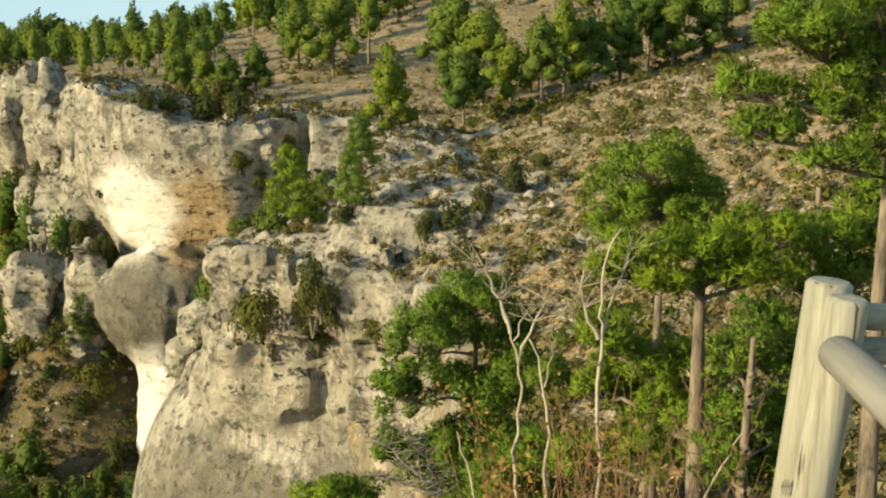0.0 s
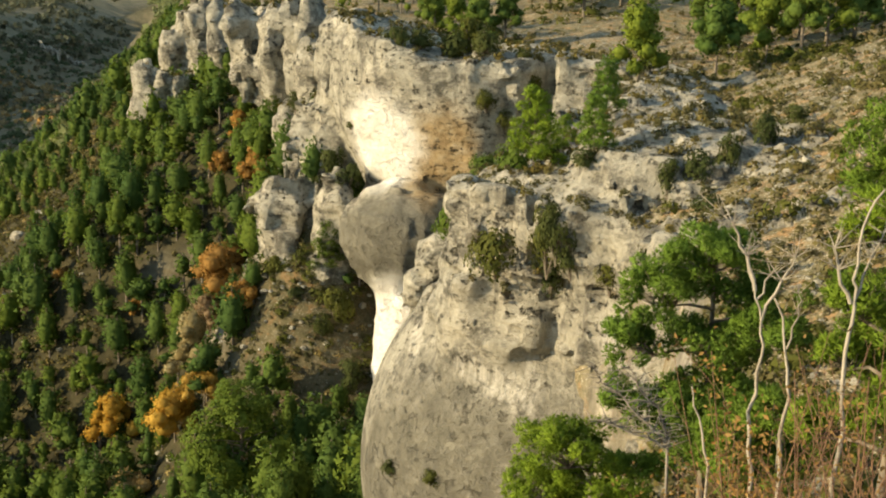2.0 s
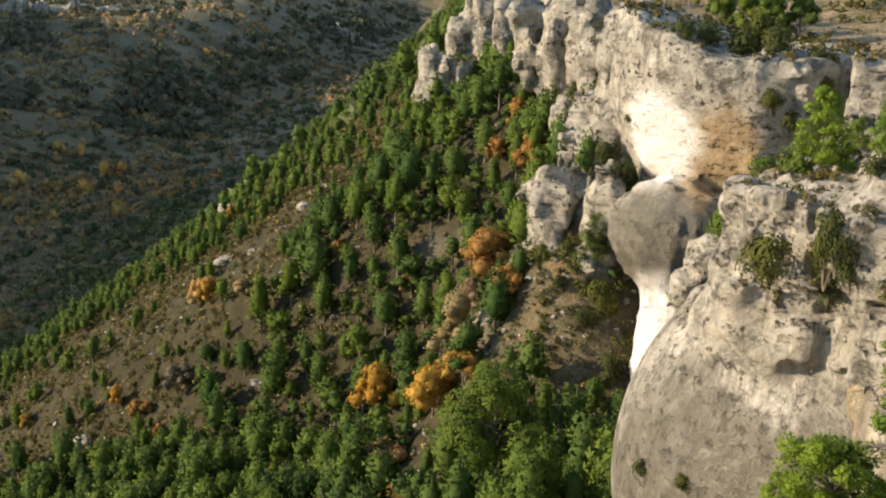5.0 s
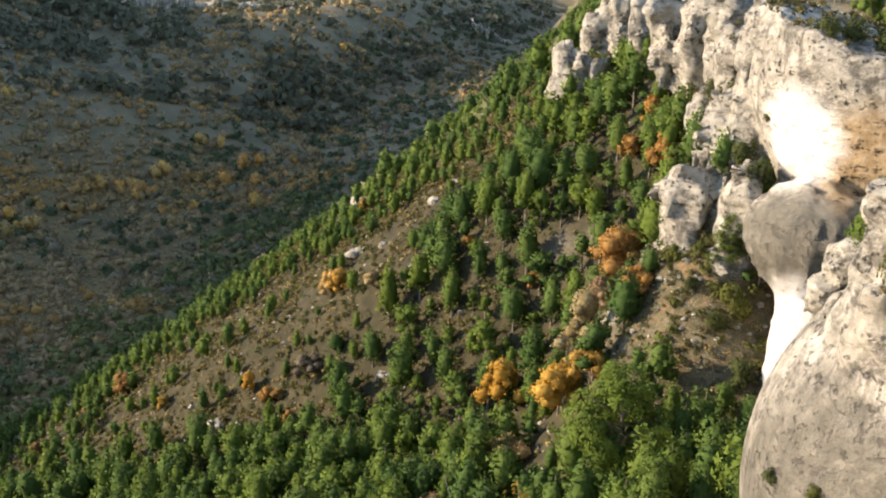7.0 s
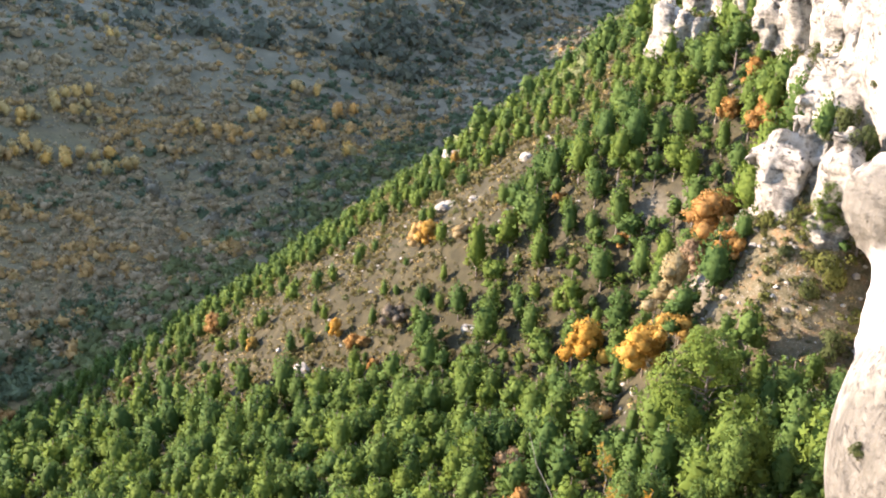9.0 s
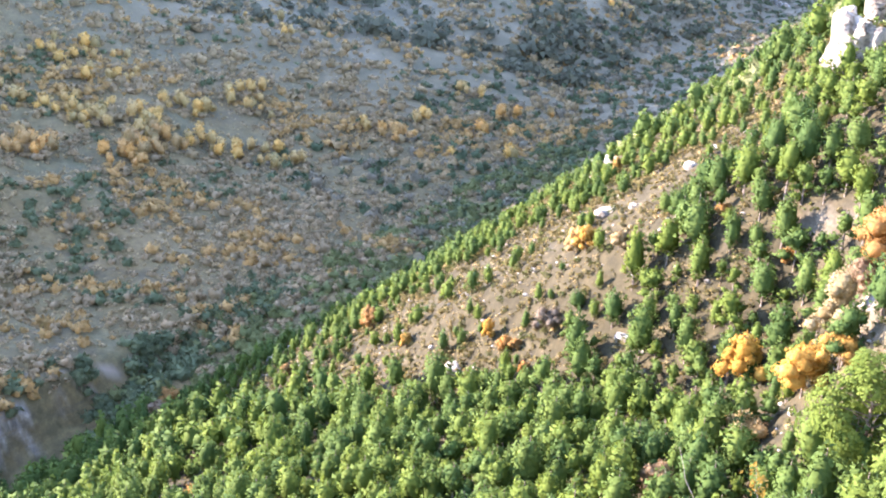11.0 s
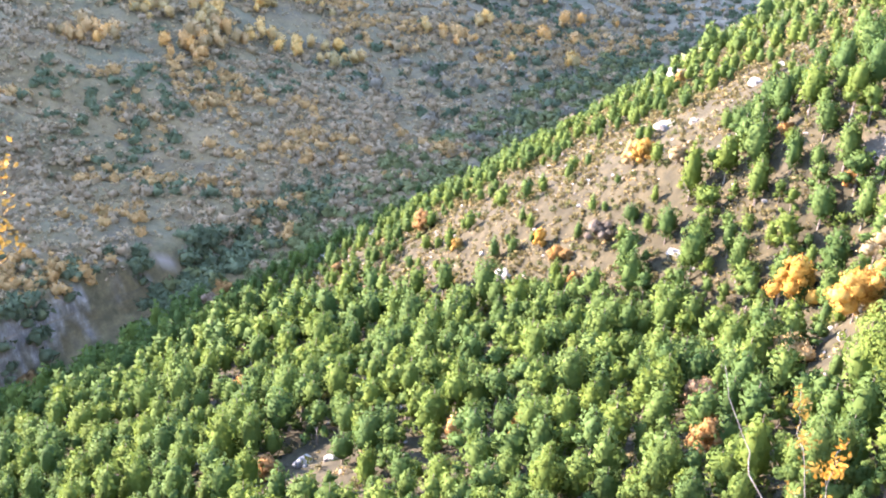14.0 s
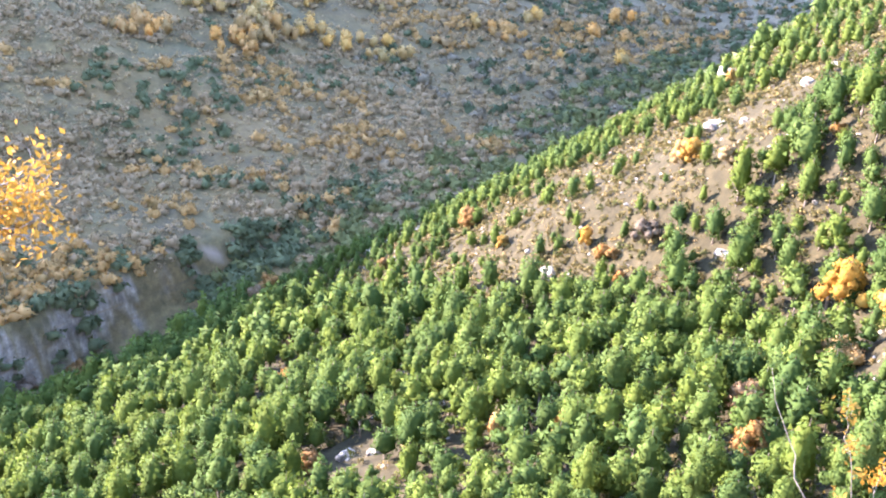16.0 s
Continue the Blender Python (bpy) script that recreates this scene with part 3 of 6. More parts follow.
cliff("cliff_near", "grey rounded limestone slab below a rugged promontory", near_field, (-21, 44, -46), (16, 92, -2), 0.37,
      wash=[((-10.4, 58.2, -19.4), (1.3, 3, 0.8)), ((-9.2, 57.2, -19.8), (1.1, 3, 1.0)), ((-8.1, 56.4, -20.1), (0.9, 3, 1.0)), ((-7.2, 56.2, -19.8), (0.5, 3, 1.5)), ((-14.9, 63.4, -19.9), (0.6, 3, 0.9)), ((-3.3, 54.2, -15.6), (0.7, 3, 1.4))], grey=[((-9, 58, -30.2), (13, 14, 11.2))])
cliff("cliff_far", "row of weathered limestone pillars along the rim", far_field, (-88, 112, -34), (-36, 172, 1), 0.5)


# ---- trees ----
def tufts(rng, centres, radii, count, size, flat=1.0, slim=0.5):
    """Small pointed leaves over the outer part of a set of puffs: places, triangles and soft outward normals."""
    w = radii ** 2
    k = rng.choice(len(centres), count, p=w / w.sum())
    d = rng.normal(size=(count, 3))
    d /= np.linalg.norm(d, axis=1)[:, None]
    d[:, 2] = np.where(rng.random(count) < 0.35, np.abs(d[:, 2]), d[:, 2])
    p = centres[k] + d * (radii[k] * rng.uniform(0.74, 1.05, count))[:, None] * np.array([1, 1, flat])
    mid = centres.mean(0)
    reach = np.abs(centres - mid).max(0) + radii.mean()
    n = 0.5 * d + 1.0 * (p - mid) / reach + (0, 0, 0.2) + 0.10 * rng.normal(size=(count, 3))
    n /= np.linalg.norm(n, axis=1)[:, None]
    a = 0.45 * d + 0.8 * rng.normal(size=(count, 3)) + (0, 0, 0.35)
    a -= 0.92 * n * (a * n).sum(1)[:, None]
    a /= np.linalg.norm(a, axis=1)[:, None]
    b = np.cross(a, n)
    b /= np.linalg.norm(b, axis=1)[:, None]
    s = (size * rng.uniform(0.6, 1.3, count))[:, None]
    V = np.stack([p - b * s * slim, p + b * s * slim, p + a * s], 1)
    face = np.cross(V[:, 1] - V[:, 0], V[:, 2] - V[:, 0])
    swap = (face * n).sum(1) < 0
    V[swap] = V[swap][:, [1, 0, 2]]
    return V.reshape(-1, 3), np.arange(count * 3).reshape(-1, 3), np.repeat(n, 3, 0)


def leaf_mesh(name, data, mat):
    me = raw_mesh(name, data[0], data[1], mat, True)
    at = me.attributes.new("custom_normal", "FLOAT_VECTOR", "POINT")
    at.data.foreach_set("vector", np.ascontiguousarray(data[2], dtype=np.float32).ravel())
    if len(data) > 3:
        paint(me, "tone", data[3])
    return me


def tube(points, radii, sides=6):
    """A tapered tube through points."""
    P, V, F = np.array(points, float), [], []
    for i, p in enumerate(P):
        t = P[min(i + 1, len(P) - 1)] - P[max(i - 1, 0)]
        t /= np.linalg.norm(t)
        u = np.cross(t, (1, 0, 0) if abs(t[0]) < 0.8 else (0, 1, 0))
        u /= np.linalg.norm(u)
        w = np.cross(t, u)
        for k in range(sides):
            a = 2 * math.pi * k / sides
            V.append(p + radii[i] * (math.cos(a) * u + math.sin(a) * w))
    n = len(P)
    for i in range(n - 1):
        for k in range(sides):
            F.append((i * sides + k, i * sides + (k + 1) % sides, (i + 1) * sides + (k + 1) % sides, (i + 1) * sides + k))
    c = len(V)
    V.append(P[-1] + 1e-3)
    F += [((n - 1) * sides + k, (n - 1) * sides + (k + 1) % sides, c, c) for k in range(sides)]
    return np.array(V), np.array([f if f[2] != f[3] else (f[0], f[1], f[2], f[2]) for f in F])


def joined(pieces):
    F, n = [], 0
    for piece in pieces:
        F.append(np.asarray(piece[1]) + n)
        n += len(piece[0])
    out = (np.concatenate([p[0] for p in pieces]), np.concatenate(F))
    return out + tuple(np.concatenate([p[k] for p in pieces]) for k in range(2, len(pieces[0])))


def tri(F):
    """Quads to triangles, dropping the empty halves."""
    F = np.asarray(F)
    if F.shape[1] == 3:
        return F
    a, b = F[:, [0, 1, 2]], F[:, [0, 2, 3]]
    return np.concatenate([a, b[b[:, 1] != b[:, 2]]])


def pine_shape(seed, height, spread_r, bare, count, size, puff=1.0, limbs=0):
    """Trunk and crown of one pine: puffs on limbs round a tapered stem."""
    rng = np.random.default_rng(seed)
    lean = rng.normal(0, 0.03, 2)
    pts = [np.array([lean[0] * z * height + 0.08 * math.sin(3 * z + seed), lean[1] * z * height, z * height]) for z in np.linspace(0, 0.97, 7)]
    r0 = 0.022 * height
    wood = [tube(pts, [r0 * (1 - 0.85 * i / 6) for i in range(7)])]
    C, R = [], []
    n = limbs or int(9 + height)
    for i in range(n):
        f = bare + (1 - bare) * (i + rng.random()) / n
        out = spread_r * (1.0 - ((f - bare) / (1 - bare)) ** 1.6 * 0.82) * rng.uniform(0.45, 1.0)
        if f - bare < 0.12:
            out *= 0.75
        a = rng.uniform(0, 2 * math.pi)
        base = np.array([lean[0] * f * height, lean[1] * f * height, f * height])
        c = base + np.array([math.cos(a) * out * 0.72, math.sin(a) * out * 0.72, 0.1 * height * rng.random() * 0.6])
        wood.append(tube([base - (0, 0, 0.06 * height * 0.5), (base + c) / 2, c], [r0 * 0.3, r0 * 0.2, r0 * 0.07], 4))
        C.append(c)
        R.append(max(0.35, puff * spread_r * rng.uniform(0.30, 0.48) * (1.05 - 0.45 * f)))
    C.append(np.array([lean[0] * height, lean[1] * height, 0.95 * height]))
    R.append(spread_r * 0.26)
    crown = tufts(rng, np.array(C), np.array(R), count, size, 0.75)
    wv, wf = joined(wood)
    return (wv, tri(wf)), crown


def make_tree(name, shape, leaf, label, category="pine tree", group="", bark=BARK):
    t = thing(name, label, category, group)
    part("trunk", raw_mesh("trunk", *shape[0], bark, True), t)
    part("crown", leaf_mesh("crown", shape[1], leaf), t)
    return t


def place(ob, x, y, s=1.0, turn=0.0, sink=0.15, z=None):
    zz = float(ground_z(x, y)) if z is None else z
    ob.matrix_basis = Matrix.LocRotScale((x, y, zz - sink), Euler((0, 0, turn)), (s, s, s))
    return ob


def copy_at(ob, x, y, s, turn, sink=0.15, z=None):
    zz = float(ground_z(x, y)) if z is None else z
    c = copy_thing(ob, Matrix.Translation((x, y, zz - sink)) @ Matrix.Rotation(turn, 4, "Z"))
    c.scale = (s, s, s * (0.88 + 0.24 * ((turn * 7.3) % 1.0)))
    return c



def dome(rng, n, r, h, low=0.0):
    """Puff centres filling a dome of radius r and height h."""
    a, q, f = rng.uniform(0, 6.283, n), np.sqrt(rng.random(n)), rng.uniform(low, 1, n)
    w = np.sqrt(np.clip(1 - ((f - 0.35) / 0.75) ** 2, 0.05, 1)) * r * q
    return np.stack([np.cos(a) * w, np.sin(a) * w, f * h], 1)


def blades(rng, centres, radii, count, length, width, per=5, flat=0.8):
    """Tufts of thin needles on the puffs."""
    w = radii ** 2
    k = rng.choice(len(centres), count, p=w / w.sum())
    d = rng.normal(size=(count, 3))
    d /= np.linalg.norm(d, axis=1)[:, None]
    p = centres[k] + d * (radii[k] * rng.uniform(0.6, 1.0, count))[:, None] * np.array([1, 1, flat])
    axis = d + 0.4 * rng.normal(size=(count, 3)) + (0, 0, 0.8)
    axis /= np.linalg.norm(axis, axis=1)[:, None]
    P, A = np.repeat(p, per, 0), np.repeat(axis, per, 0)
    A = A + 0.55 * rng.normal(size=A.shape)
    A /= np.linalg.norm(A, axis=1)[:, None]
    B = np.cross(A, rng.normal(size=A.shape))
    B /= np.linalg.norm(B, axis=1)[:, None]
    s = rng.uniform(0.7, 1.2, len(P))[:, None]
    mid = centres.mean(0)
    reach = np.abs(centres - mid).max(0) + radii.mean()
    n = np.repeat(0.8 * d + 0.6 * (p - mid) / reach + (0, 0, 0.2), per, 0) + 0.3 * rng.normal(size=P.shape)
    n /= np.linalg.norm(n, axis=1)[:, None]
    V = np.stack([P - B * width * s, P + B * width * s, P + A * length * s], 1)
    swap = (np.cross(V[:, 1] - V[:, 0], V[:, 2] - V[:, 0]) * n).sum(1) < 0
    V[swap] = V[swap][:, [1, 0, 2]]
    return V.reshape(-1, 3), np.arange(len(V) * 3).reshape(-1, 3), np.repeat(n, 3, 0)


rng = np.random.default_rng(5)

def needle_pine(seed, height, r, bare, tuft_count, puffs, size=0.12, thick=0.0042, trunk=0.013, per=6):
    g = np.random.default_rng(seed)
    span = height * (1 - bare)
    C, R, wood = [], [], []
    wood.append(tube([(0, 0, -0.4), (0.04 * height * 0.2, 0, height * 0.3), (-0.02, 0.03, height * 0.6), (0, 0, height * 0.95)],
                     [trunk * height, trunk * height * 0.85, trunk * height * 0.55, trunk * height * 0.12], 8))
    for i in range(puffs):
        f = (i + g.random()) / puffs
        a = 2.4 * i + g.normal(0, 0.4)
        q = r * (1.0 - 0.72 * f ** 1.8) * g.uniform(0.35, 0.9)
        c = np.array([math.cos(a) * q, math.sin(a) * q, height * bare + span * (f * 0.97)])
        C.append(c)
        R.append(r * g.uniform(0.24, 0.36) * (1.1 - 0.4 * f))
        b0 = np.array([0, 0, max(c[2] - 0.35 * q - 0.05 * height, 0.2 * height)])
        m = b0 + (c - b0) * 0.55 + g.normal(0, 0.05, 3) - (0, 0, 0.06 * q)
        wood.append(tube([b0, m, c], [trunk * height * 0.3, trunk * height * 0.2, trunk * height * 0.06], 5))
        for j in range(3):
            e = c + g.normal(0, R[-1] * 0.5, 3) * (1, 1, 0.4)
            wood.append(tube([m + (c - m) * 0.4, (m + e) / 2 + (0, 0, 0.03), e], [trunk * height * 0.1, trunk * height * 0.07, trunk * height * 0.03], 4))
    C, R = np.array(C), np.array(R)
    crown = joined([blades(g, C, R, tuft_count, size, thick, per, 0.62), blades(g, C, R * 0.7, tuft_count // 3, size * 1.1, thick * 1.6, per, 0.6)])
    wv, wf = joined(wood)
    return (wv, tri(wf)), crown


# ---- autumn trees among the pines ----
AUTUMN = [
    (-45.5, 104.5, 5.8, 3.3, ORANGE, "orange"),
    (-38.7, 93.9, 2.7, 1.6, ORANGE, "rust orange"),
    (-45.3, 97.1, 7.9, 2.3, PALE, "thin pale golden brown"),
    (-46.5, 102.8, 4.3, 1.8, TWIGS, "nearly bare brown"),
    (-56.5, 100.8, 5.5, 2.3, YELLOW, "golden yellow"),
    (-44.5, 90.5, 4.8, 2.7, YELLOW, "golden yellow"),
    (-41.5, 90.5, 3.3, 1.9, YELLOW, "golden yellow"),
    (-48.1, 87.0, 3.4, 2.3, PALE, "pale golden"),
    (-44.6, 113.4, 4.5, 2.0, ORANGE, "rust orange"),
    (-50.5, 117.0, 2.7, 1.3, ORANGE, "rust orange"),
    (-49.7, 120.0, 3.4, 1.2, ORANGE, "brown orange"),
    (-58.1, 110.1, 1.5, 1.0, ORANGE, "rust"),
    (-70.1, 115.2, 1.4, 1.0, ORANGE, "rust"),
    (-94.8, 119.1, 3.3, 1.4, PALE, "pale yellow"),
    (-100.7, 108.6, 3.3, 1.0, YELLOW, "yellow"),
    (-95.7, 107.1, 2.4, 1.1, ORANGE, "rust orange"),
    (-138.4, 118.7, 4.0, 1.7, ORANGE, "rust orange"),
    (-119.3, 110.2, 2.2, 1.1, YELLOW, "yellow"),
    (-89.2, 103.5, 2.0, 0.8, ORANGE, "orange"),
    (-61.0, 66.0, 3.4, 0.9, ORANGE, "orange"),
    (-82.8, 53.2, 2.5, 1.4, ORANGE, "orange"),
    (-54.0, 87.7, 3.1, 0.9, ORANGE, "orange"),
    (-48.9, 75.9, 3.7, 1.9, TWIGS, "pale leafless"),
    (-43.0, 68.9, 3.7, 1.7, ORANGE, "brown orange"),
    (-175.3, 101.8, 4.2, 2.6, ORANGE, "pale orange"),
    (-116.1, 69.9, 1.9, 1.6, ORANGE, "rust orange"),
    (-92.5, 75.3, 1.8, 0.8, ORANGE, "rust orange"),
    (-90.3, 108.8, 2.6, 2.0, TWIGS, "grey-brown leafless rounded"),
    (-92.4, 117.9, 3.7, 1.4, YELLOW, "pale yellow"),
    (-109.8, 146.1, 3.5, 0.9, YELLOW, "yellow"),
    (-95.3, 118.9, 2.8, 1.2, PALE, "pale"),
    (-85.3, 115.8, 2.3, 1.4, PALE, "pale brown"),
    (-149.9, 110.1, 2.3, 1.1, ORANGE, "orange"),
    (-137.0, 118.4, 3.4, 1.5, ORANGE, "pale orange"),
    (-96.8, 107.4, 1.8, 1.0, ORANGE, "orange"),
    (-94.2, 107.3, 1.6, 1.0, ORANGE, "orange"),
    (-108.0, 102.1, 1.9, 1.1, ORANGE, "orange"),
    (-192.0, 58.5, 4.1, 3.5, TWIGS, "grey leafless"),
    (-196.3, 70.0, 3.2, 2.8, ORANGE, "pale orange"),
    (-171.3, 96.4, 4.1, 2.2, TWIGS, "grey leafless"),
    (-66.8, 63.4, 3.4, 0.9, PALE, "brown"),
    (-96.0, 70.4, 1.4, 1.4, PALE, "brown"),
]
CLEARINGS = [(-117, 72, 6.0), (-119, 83, 4.5), (-81, 56, 5.0), (-54, 84, 3.0), (-48, 74, 3.2), (-66, 66, 3.5), (-104, 104, 4.5), (-76.5, 106, 3.0)]

# ---- valley forest ----
def ico(sub):
    bm = bmesh.new()
    bmesh.ops.create_icosphere(bm, subdivisions=sub, radius=1.0)
    bm.verts.index_update()
    V = np.array([v.co[:] for v in bm.verts])
    F = np.array([[v.index for v in f.verts] for f in bm.faces])
    bm.free()
    return V, F


ICO = {k: ico(k) for k in (1, 2, 3)}


def soft_normals(V, F):
    n = np.zeros_like(V)
    fn = np.cross(V[F[:, 1]] - V[F[:, 0]], V[F[:, 2]] - V[F[:, 0]])
    for k in range(3):
        np.add.at(n, F[:, k], fn)
    return n / np.maximum(np.linalg.norm(n, axis=1), 1e-9)[:, None]


def foliage_mass(seed, r, h, z0, sub, count, size, rough=0.2, taper=0.3, open_below=None):
    """A rounded, lumpy body of foliage, its skin broken up by small tufts: places, triangles and normals."""
    g = np.random.default_rng(seed)
    D, F = ICO[sub]
    if open_below is not None:
        F = F[D[F].mean(1)[:, 2] > open_below]
    q = D * 1.7 + seed * 3.1
    swell = 1 + rough * (1.1 * vnoise(q[:, 0], q[:, 1], q[:, 2], seed) + 0.7 * vnoise(2.3 * q[:, 0], 2.3 * q[:, 1], 2.3 * q[:, 2], seed + 5))
    narrow = np.where(D[:, 2] > 0, 1 - taper * np.abs(D[:, 2]) ** 1.3, 1 + 0.25 * D[:, 2])
    V = np.stack([D[:, 0] * r * narrow * swell, D[:, 1] * r * narrow * swell, z0 + 0.5 * h * (1 + D[:, 2] * (0.5 + 0.5 * swell))], 1)
    n = soft_normals(V, F)
    mid = np.array([0, 0, z0 + 0.5 * h])
    f = F[g.integers(0, len(F), count)]
    w = g.dirichlet((1, 1, 1), count)[:, :, None]
    at, up = (V[f] * w).sum(1), (n[f] * w).sum(1)
    lump = vnoise(at[:, 0] / (0.38 * r) + seed, at[:, 1] / (0.38 * r), at[:, 2] / (0.42 * r), seed + 9)
    at = mid + (at - mid) * (0.97 + 0.28 * lump + g.uniform(-0.2, 0.10, count))[:, None]
    a = 0.75 * g.normal(size=(count, 3)) + (0, 0, 0.6)
    a -= 0.25 * (a * up).sum(1)[:, None] * up
    a /= np.linalg.norm(a, axis=1)[:, None]
    b = np.cross(a, up + 0.45 * g.normal(size=(count, 3)))
    b /= np.linalg.norm(b, axis=1)[:, None]
    s = (size * g.uniform(0.6, 1.35, count))[:, None]
    T = np.stack([at - b * s * 0.42, at + b * s * 0.42, at + a * s], 1)
    tn = up + 0.35 * lump[:, None] * up + (0, 0, 0.15) + 0.08 * g.normal(size=(count, 3))
    tn /= np.linalg.norm(tn, axis=1)[:, None]
    swap = (np.cross(T[:, 1] - T[:, 0], T[:, 2] - T[:, 0]) * tn).sum(1) < 0
    T[swap] = T[swap][:, [1, 0, 2]]
    return joined([(mid + (V - mid) * 0.70, F, n), (T.reshape(-1, 3), np.arange(count * 3).reshape(-1, 3), np.repeat(tn, 3, 0))])


def wood_shape(seed, height, r, sub, count, size, lobes=0, bare=None):
    """A bushy forest pine: one tapered body of foliage, or several lobes on a stem that shows below."""
    g = np.random.default_rng(seed)
    low = height * (g.uniform(0.04, 0.16) if bare is None else bare)
    stem = tube([(0, 0, 0), (0.05, 0, height * 0.45), (0, 0.05, height * 0.93)], [0.02 * height, 0.014 * height, 0.004 * height])
    if not lobes:
        return (stem[0], tri(stem[1])), foliage_mass(seed, r, height - low, low, sub, count, size, 0.5, g.uniform(0.5, 0.8))
    heart = max(0.36 * height, low + 0.1 * height)
    pieces, wood = [foliage_mass(seed, r * 0.62, 0.98 * height - heart, heart, sub, count // 3, size, 0.25, 0.45)], [stem]
    for i in range(lobes):
        f = (i + 0.5 * g.random()) / lobes
        a = 2.4 * i + g.normal(0, 0.3)
        q = r * (0.66 - 0.36 * f) * g.uniform(0.6, 1.25)
        rr = r * g.uniform(0.30, 0.52) * (1 - 0.3 * f)
        c = (math.cos(a) * q, math.sin(a) * q, low + (height * 0.72 - low) * f)
        V, F, n = foliage_mass(seed + 31 * i, rr, rr * g.uniform(1.3, 1.7), 0, sub, count * 2 // (3 * lobes), size, 0.28, 0.35)
        pieces.append((V + c, F, n))
        wood.append(tube([(0, 0, c[2] * 0.8), (c[0] * 0.5, c[1] * 0.5, c[2]), (c[0], c[1], c[2] + 0.6 * rr)], [0.006 * height, 0.004 * height, 0.002 * height], 4))
    wv, wf = joined(wood)
    return (wv, tri(wf)), joined(pieces)


vk = [wood_shape(200 + k, 5.8 + 0.4 * k, 1.9 + 0.15 * (k % 4), 1, 3000, 0.22, 7 + k % 3) for k in range(6)]
# ---- pines on the upper slope ----
K = 8
kinds = [wood_shape(100 + k, 8.6 + 0.4 * k, 3.0 + 0.25 * (k % 3), 1, 3200, 0.28, 12 + k % 3, (0.14, 0.30, 0.10, 0.22)[k % 4]) for k in range(5)]
kinds += [wood_shape(110 + k, 7.6 + 0.5 * k, 2.9, 1, 2600, 0.28, 10, 0.07) for k in range(3)]
# the pines that stand out, by place and size
spots = [(-3.9, 85.5, 0.86), (1.8, 97.0, 0.86), (-12.5, 131, 1.2), (8.6, 99.2, 0.88), (11.4, 107.5, 1.0), (-20.6, 110.0, 0.76), (-25.8, 120.5, 0.72), (6.0, 101.5, 0.82), (-17.0, 136, 0.95), (17.4, 112.5, 1.0), (20.9, 117, 1.05),
         (25.2, 123, 1.05), (30.6, 125, 1.05), (14.0, 109.5, 0.95), (23.2, 116, 0.9), (28, 119, 1.0), (35, 120, 1.05), (3.9, 110.5, 1.05), (-18.2, 111.5, 0.7), (-23.6, 113.6, 0.66), (41, 118, 1.0)]
while len(spots) < 370:
    y = rng.uniform(104, 290)
    x = rng.uniform(brink_x(y) + 2, brink_x(y) + 150)
    az = math.degrees(math.atan2(-x, y))
    if az < -24 or az > 29:
        continue
    if (az > 1 and az < 11 and y < 128) or (az <= 1 and y < 114):
        continue
    if az < 11 and y < 190 and vnoise(x / 17, y / 17, 0, 55) < 0.05:
        continue
    if all((x - p[0]) ** 2 + (y - p[1]) ** 2 > (24 if az < 11 else 7.5) for p in spots):
        spots.append((x, y, rng.uniform(0.5, 0.72) if az > 11 else rng.uniform(0.7, 1.0) if az > 6 else rng.uniform(0.8, 1.15)))
mid_wood = [wood_shape(320 + k, 6.3 + 0.4 * k, 1.75 + 0.15 * (k % 3), 1, 420, 0.36) for k in range(4)] + [wood_shape(330 + k, 6.0 + 0.5 * k, 2.05, 1, 440, 0.36, 5) for k in range(3)]
protos, rest, stems = [], [], []
for i, (x, y, s) in enumerate(spots):
    turn = rng.uniform(0, 6.28)
    if i < K:
        t = make_tree("pine_tree", kinds[i], PINE_TOP_LIT, "tall green pine with a bare lower trunk on the plateau", group="pines on the plateau")
        protos.append(t)
        place(t, x, y, s, turn)
    elif math.hypot(x, y) < 138:
        copy_at(protos[5 + i % 3 if math.atan2(-x, y) > 0.17 else i % 5 if i % 4 else i % K], x, y, s, turn)
    else:
        (sv, sf), (cv, cf, cn) = mid_wood[i % 7]
        at = (x, y, float(ground_z(x, y)) - 0.2)
        rest.append((cv * s * 1.45 + at, cf, cn, np.full(len(cv), rng.random())))
        stems.append((sv * s * 1.45 + at, sf))
plateau_wood = thing("plateau_pine_wood", "pine wood climbing the hill behind the plateau", "forest", kind="stuff")
part("crown", leaf_mesh("crown", joined(rest), PINE_TOP_LIT), plateau_wood)
part("trunk", raw_mesh("trunk", *joined(stems), BARK), plateau_wood)

# ---- wood below the cliffs ----
def bound_y(x):
    """Where the dense wood gives way to the open strip."""
    return np.interp(x, [-170, -143, -112, -94, -84, -76, -68, -58], [98, 103, 102, 101, 102, 105, 109, 116])


